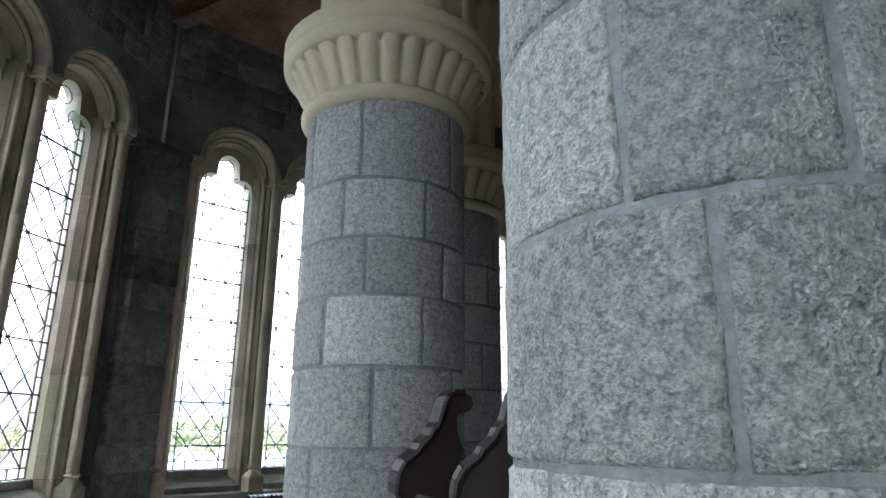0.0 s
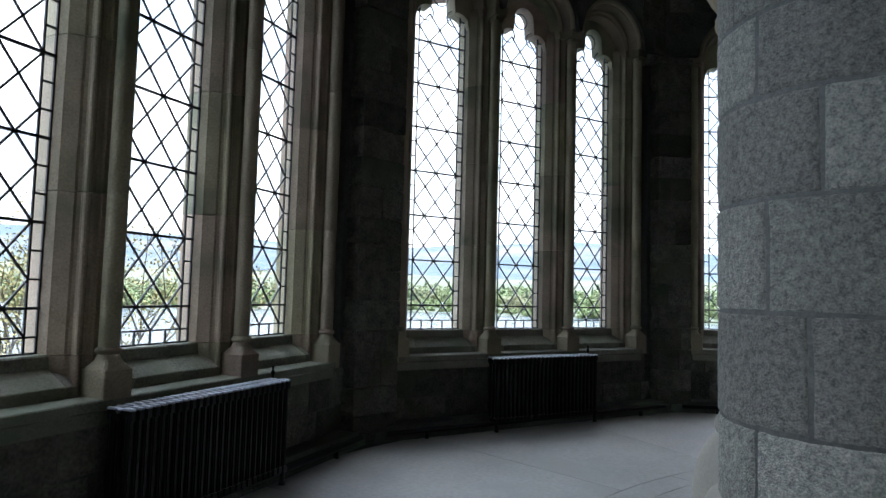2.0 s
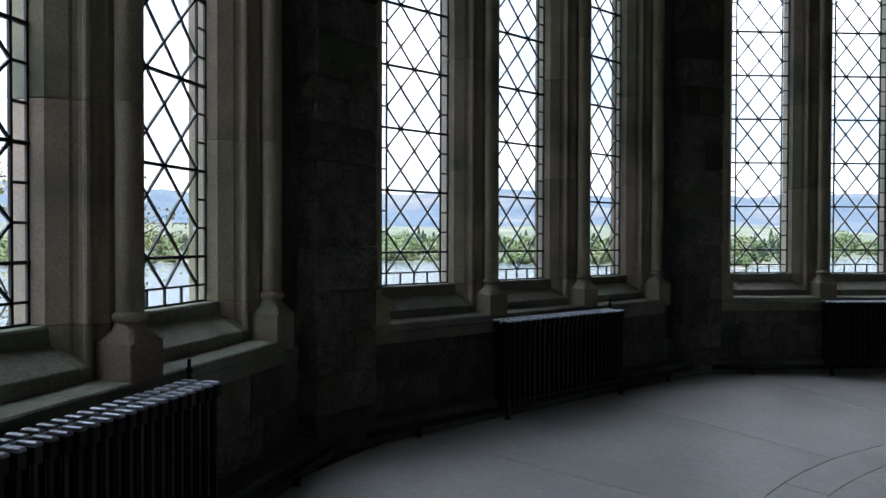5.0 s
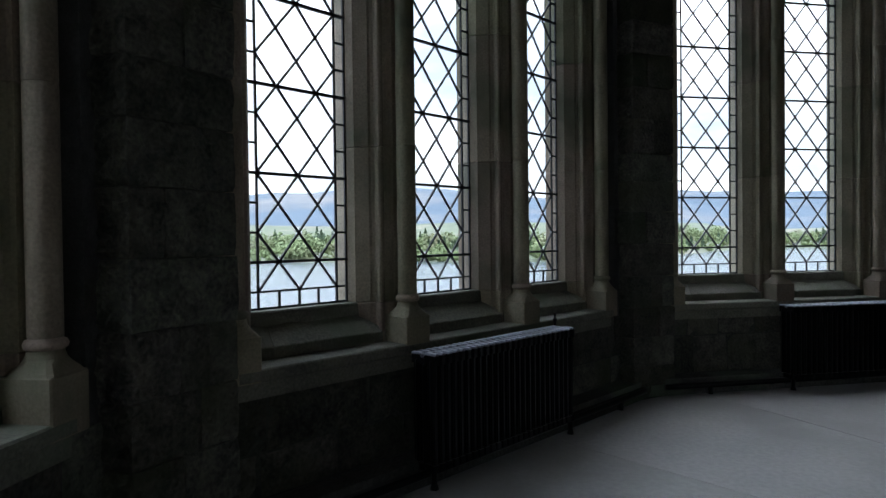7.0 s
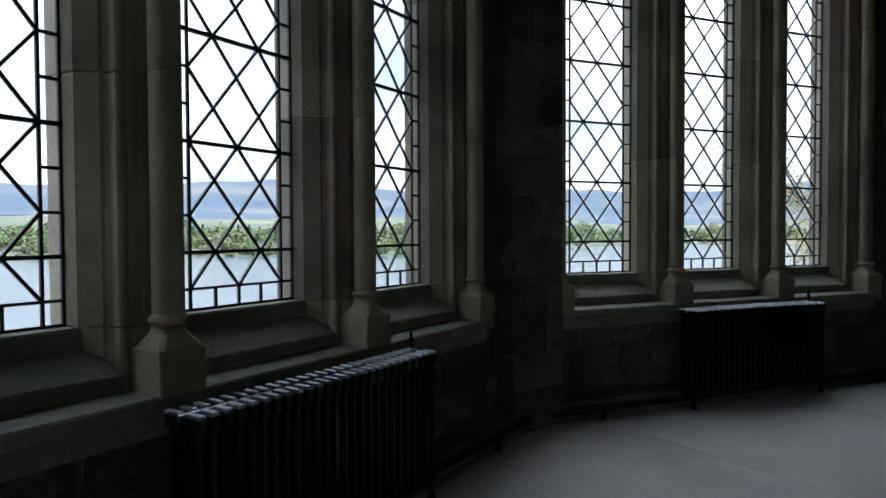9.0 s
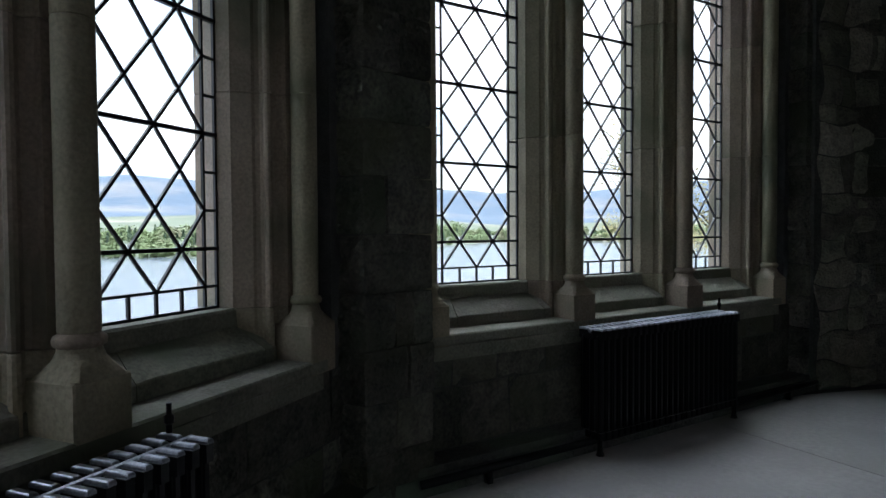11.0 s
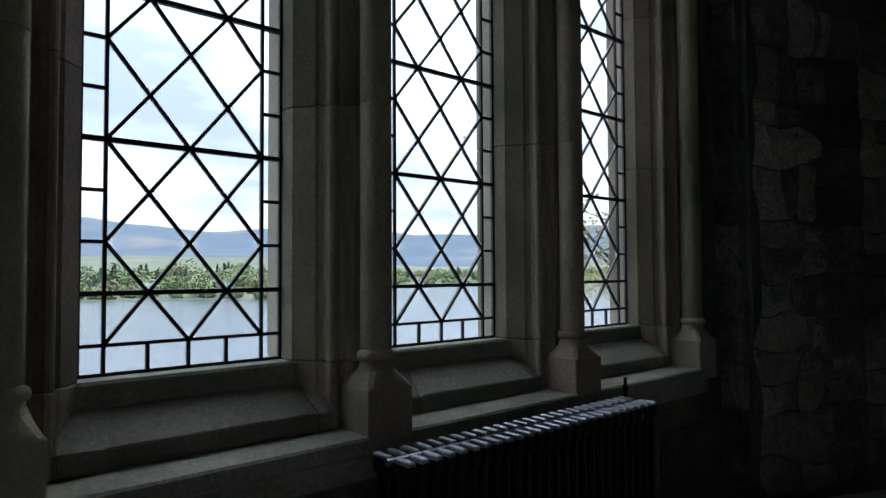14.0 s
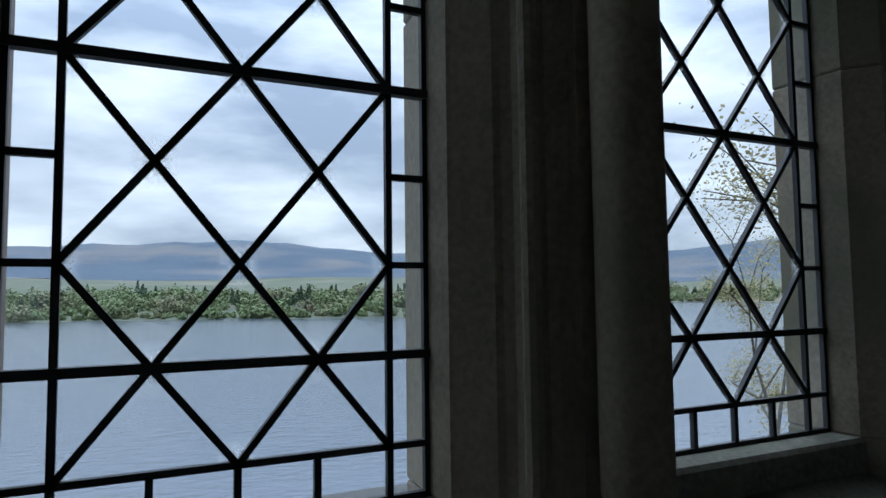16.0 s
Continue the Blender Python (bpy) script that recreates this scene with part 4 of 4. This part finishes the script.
def foliage(name, crowns, material, label, category):
    """Far crowns as loose leafy sprays in one mesh; a crown is x, y, z, width, height, sprays, cone."""
    rs = np.random.RandomState(7)
    vs = []
    for x, y, z, w, h, n, cone in crowns:
        d = rs.standard_normal((n, 3))
        d /= np.linalg.norm(d, axis=1, keepdims=True)
        d *= rs.uniform(0.45, 1.0, (n, 1)) ** 0.5
        if cone:
            t = rs.uniform(0, 1, n)
            r = (1 - t) * w * rs.uniform(0.6, 1.0, n)
            a = rs.uniform(0, 2 * np.pi, n)
            c = np.stack([x + r * np.cos(a), y + r * np.sin(a), z + (0.12 + 0.88 * t) * h], 1)
        else:
            c = d * (w, w, h * 0.5) + (x, y, z + h * 0.5)
        out = d + 0.45 * rs.standard_normal((n, 3)) + (0, 0, 0.25)
        u = np.cross(out, rs.standard_normal((n, 3)))
        v = np.cross(out, u)
        u *= (rs.uniform(0.55, 1.15, (n, 1)) * (0.8 if cone else 1.0)) / np.linalg.norm(u, axis=1, keepdims=True)
        v *= rs.uniform(0.5, 0.9, (n, 1)) / np.linalg.norm(v, axis=1, keepdims=True)
        vs.append(np.stack([c - u, c + v, c + u, c - v], 1).reshape(-1, 3))
    v = np.concatenate(vs)
    me = bpy.data.meshes.new(name)
    me.from_pydata(v.tolist(), [], np.arange(len(v)).reshape(-1, 4).tolist())
    me.materials.append(material)
    return tagged(new(name, me), label, category, kind="stuff")


rng = random.Random(11)
leafy, pines = [], []
a = 36.0
while a < 196:
    s = shore(a)
    a += rng.uniform(0.25, 0.65)
    for row in range(8):
        d = s + 4 + row * 24 + rng.uniform(-6, 9)
        b = a + rng.uniform(-0.5, 0.5)
        x, y = CX + d * math.cos(radians(b)), CY + d * math.sin(radians(b))
        z = land_height(d, b)
        big = noise.noise(Vector((b * 0.3, row * 0.3, 2.0)))
        if noise.noise(Vector((b * 0.45, row * 0.5, 7.0))) > 0.34 and row > 0:
            hgt = rng.uniform(5, 11) + 9 * max(0.0, big) + row * 0.5
            pines.append((x, y, z, hgt * rng.uniform(0.2, 0.28), hgt, 190, True))
        elif noise.noise(Vector((b * 0.3, row * 0.8, 15.0))) > -0.28:
            hgt = max(2.5, rng.uniform(3, 8) + 13 * noise.noise(Vector((b * 0.55, row * 0.7, 2.0))) + row * 0.7)
            for q in range(3):
                leafy.append((x + rng.uniform(-0.4, 0.4) * hgt, y + rng.uniform(-0.4, 0.4) * hgt, z - 0.3, hgt * rng.uniform(0.28, 0.46), hgt * rng.uniform(0.6, 1.05), 75, False))
foliage("far_wood", leafy, LEAF, "light green spring woods along the far shore", "woods")
foliage("far_pines", pines, PINE, "dark conifers among the far woods", "woods")


def build_tree(at, height, spread, seed, leaves, label):
    """A tapered trunk with forking limbs and sparse young leaves."""
    tree = new("loch_side_tree")
    tree.matrix_basis = pose(*at)
    tagged(tree, label, "tree", "trees outside the windows")
    r = random.Random(seed)
    wood, tips = bmesh.new(), []

    def limb(p, d, ln, rad, depth):
        q = p + d * ln
        tube_taper(wood, p, q, rad, rad * 0.68)
        if depth >= 3:
            tips.append((p, q))
        if depth == 6:
            return
        for n in range(r.choice((2, 3)) if depth < 5 else 2):
            e = (d + Vector((r.uniform(-1, 1), r.uniform(-1, 1), r.uniform(-0.55, 0.5))) * spread).normalized()
            limb(q, e, ln * r.uniform(0.62, 0.88), rad * 0.62, depth + 1)

    limb(Vector((0, 0, 0)), Vector((0.05, 0.03, 1)).normalized(), height * 0.30, height * 0.013, 0)
    part("trunk", wood, TWIG, tree)
    vs, fs = [], []
    for n in range(leaves):
        p, q = r.choice(tips)
        c = p.lerp(q, r.random()) + Vector((r.gauss(0, 0.13), r.gauss(0, 0.13), r.gauss(0, 0.13)))
        u = Vector((r.uniform(-1, 1), r.uniform(-1, 1), r.uniform(-1, 1))).normalized() * r.uniform(0.014, 0.03)
        v = u.orthogonal().normalized() * u.length * 0.6
        k = len(vs)
        vs += [c - u, c + v, c + u, c - v]
        fs.append((k, k + 1, k + 2, k + 3))
    me = bpy.data.meshes.new("crown")
    me.from_pydata([tuple(v) for v in vs], [], fs)
    me.materials.append(YOUNG)
    ob = new("crown", me)
    ob.parent = tree
    return tree


def tube_taper(bm, a, b, r0, r1, seg=6):
    q = (b - a).to_track_quat("Z", "Y")
    ends = []
    for p, r in ((a, r0), (b, r1)):
        ends.append([bm.verts.new(p + q @ Vector((r * math.cos(2 * math.pi * i / seg), r * math.sin(2 * math.pi * i / seg), 0))) for i in range(seg)])
    for i in range(seg):
        bm.faces.new((ends[0][i], ends[0][(i + 1) % seg], ends[1][(i + 1) % seg], ends[1][i]))


build_tree((7.4, 14.2, -6.8), 10.4, 0.85, 3, 30000, "slender tree with sparse yellow-green spring leaves")
build_tree((-8.9, 9.3, -5.6), 7.4, 0.6, 9, 12000, "spreading tree with sparse yellow-green spring leaves")

# ---- flagstones and wall stones ----
ring_r = [(2.0, 3.80, 18.0, 120.0), (3.806, 4.02, 18.0, 120.0), (4.026, 6.1, 18.0, 129.0)]
for r0, r1, step, first in ring_r:
    bm = bmesh.new()
    g = 0.0025
    n = 8
    prism(bm, [(r1 * math.cos(radians(step * i / n) + (g / r1 if i == 0 else -g / r1 if i == n else 0)), r1 * math.sin(radians(step * i / n) + (g / r1 if i == 0 else -g / r1 if i == n else 0))) for i in range(n + 1)]
          + [(r0 * math.cos(radians(step * i / n) + (g / r0 if i == 0 else -g / r0 if i == n else 0)), r0 * math.sin(radians(step * i / n) + (g / r0 if i == 0 else -g / r0 if i == n else 0))) for i in range(n, -1, -1)], -0.011, 0)
    me = mesh_of("flagstone", bm, FLOORSTONE)
    for k in range(20):
        ang = first + step * k
        piece("flagstone", me, floor_base, pose(CX, CY, 0, 0, 0, ang))
bm = bmesh.new()
turned(bm, [(1.995, -0.011), (1.995, 0)], 48, CX, CY)
part("flagstone", bm, FLOORSTONE, floor_base)
bm = bmesh.new()
box(bm, 5.0, 9.0, -3.4, 9.4, -0.011, -0.003)
box(bm, -3.5, 5.0, -3.4, -2.6, -0.011, -0.003)
part("flagstone", bm, FLOORSTONE, floor_base)


def stone_front(w, h, seed, proud=0.02, wander=0.0, home=(0.0, 0.0)):
    bm = bmesh.new()
    nx, nz = max(3, int(w / 0.05)), max(3, int(h / 0.05))
    r = random.Random(seed)
    skew = [r.uniform(-0.012, 0.012) for _ in range(4)]
    grid = []
    for j in range(nz + 1):
        row = []
        for i in range(nx + 1):
            edge = i in (0, nx) or j in (0, nz)
            x, z = w * i / nx, h * j / nz
            x += skew[0] * (j / nz) + skew[1] * (1 - j / nz) if i == nx else 0
            y = -proud * (0.35 if edge else 1) - 0.010 * noise.noise(Vector((x * 9, z * 9, seed * 1.7)))
            z += 0.006 * noise.noise(Vector((x * 8, j, seed)))
            if wander:
                spot = Vector(((home[0] + x) * 3.1, 0.0, (home[1] + z) * 3.1))
                x += wander * noise.noise(spot)
                z += wander * noise.noise(spot + Vector((0, 9.0, 0)))
            row.append(bm.verts.new((x, y, z)))
        grid.append(row)
    for j in range(nz):
        for i in range(nx):
            bm.faces.new((grid[j][i], grid[j][i + 1], grid[j + 1][i + 1], grid[j + 1][i]))
    rim = grid[0] + [r_[-1] for r_ in grid[1:]] + grid[-1][-2::-1] + [r_[0] for r_ in grid[-2:0:-1]]
    back = [bm.verts.new((v.co.x, 0.005, v.co.z)) for v in rim]
    for i in range(len(rim)):
        k = (i + 1) % len(rim)
        bm.faces.new((rim[i], back[i], back[k], rim[k]))
    return bm


def face_wall(parent, u0, u1, z0, z1, y, seed, skip=None, heights=(0.22, 0.27, 0.33), widths=(0.28, 0.62), proud=(0.008, 0.024), material=RUBBLE, wander=0.012):
    """Lay rough stones in courses over a wall's inner face."""
    r = random.Random(seed)
    z = z0
    while z < z1 - 0.05:
        h = r.choice(heights)
        if z1 - z - h < 0.12:
            h = z1 - z
        u = u0
        while u < u1 - 0.02:
            w = r.uniform(*widths)
            if u1 - u - w < 0.15:
                w = u1 - u
            if not (skip and skip(u, u + w, z, z + h)):
                part("stone", stone_front(w - 0.012, h - 0.012, r.randint(0, 999), r.uniform(*proud), wander, (u, z)), material, parent, at=pose(u + 0.006, y, z + 0.006))
            u += w
        z += h


def hits_arch(u0, u1, z0, z1):
    """Whether a stone would cross one of the window arches."""
    for c in (-SPACE, 0, SPACE):
        for u in (u0, (u0 + u1) / 2, u1):
            for z in (z0, z1):
                if math.hypot(u - c, max(0.0, z - SPRING - 0.05)) < 0.53:
                    return True
    return False


for nm, k in BAYS.items():
    wall = bpy.data.objects[nm]
    if k < 3:
        face_wall(wall, -1.93, 1.93, 0.13, 0.672, -0.335, 20 + k, proud=(0.004, 0.014))
        face_wall(wall, -1.93, 1.93, 4.36, CEIL, FRONT + 0.02, 60 + k, hits_arch)
# paler stone for this wall, also lightened to make up for weak light
PALE = mat("lightened_pale_rubble", (0.26, 0.245, 0.19), 0.9, dark=(0.08, 0.08, 0.066), scale=9, fine=50, bump=0.9, bump_dist=0.025, rand=0.5, stain=(0.12, 0.13, 0.09))
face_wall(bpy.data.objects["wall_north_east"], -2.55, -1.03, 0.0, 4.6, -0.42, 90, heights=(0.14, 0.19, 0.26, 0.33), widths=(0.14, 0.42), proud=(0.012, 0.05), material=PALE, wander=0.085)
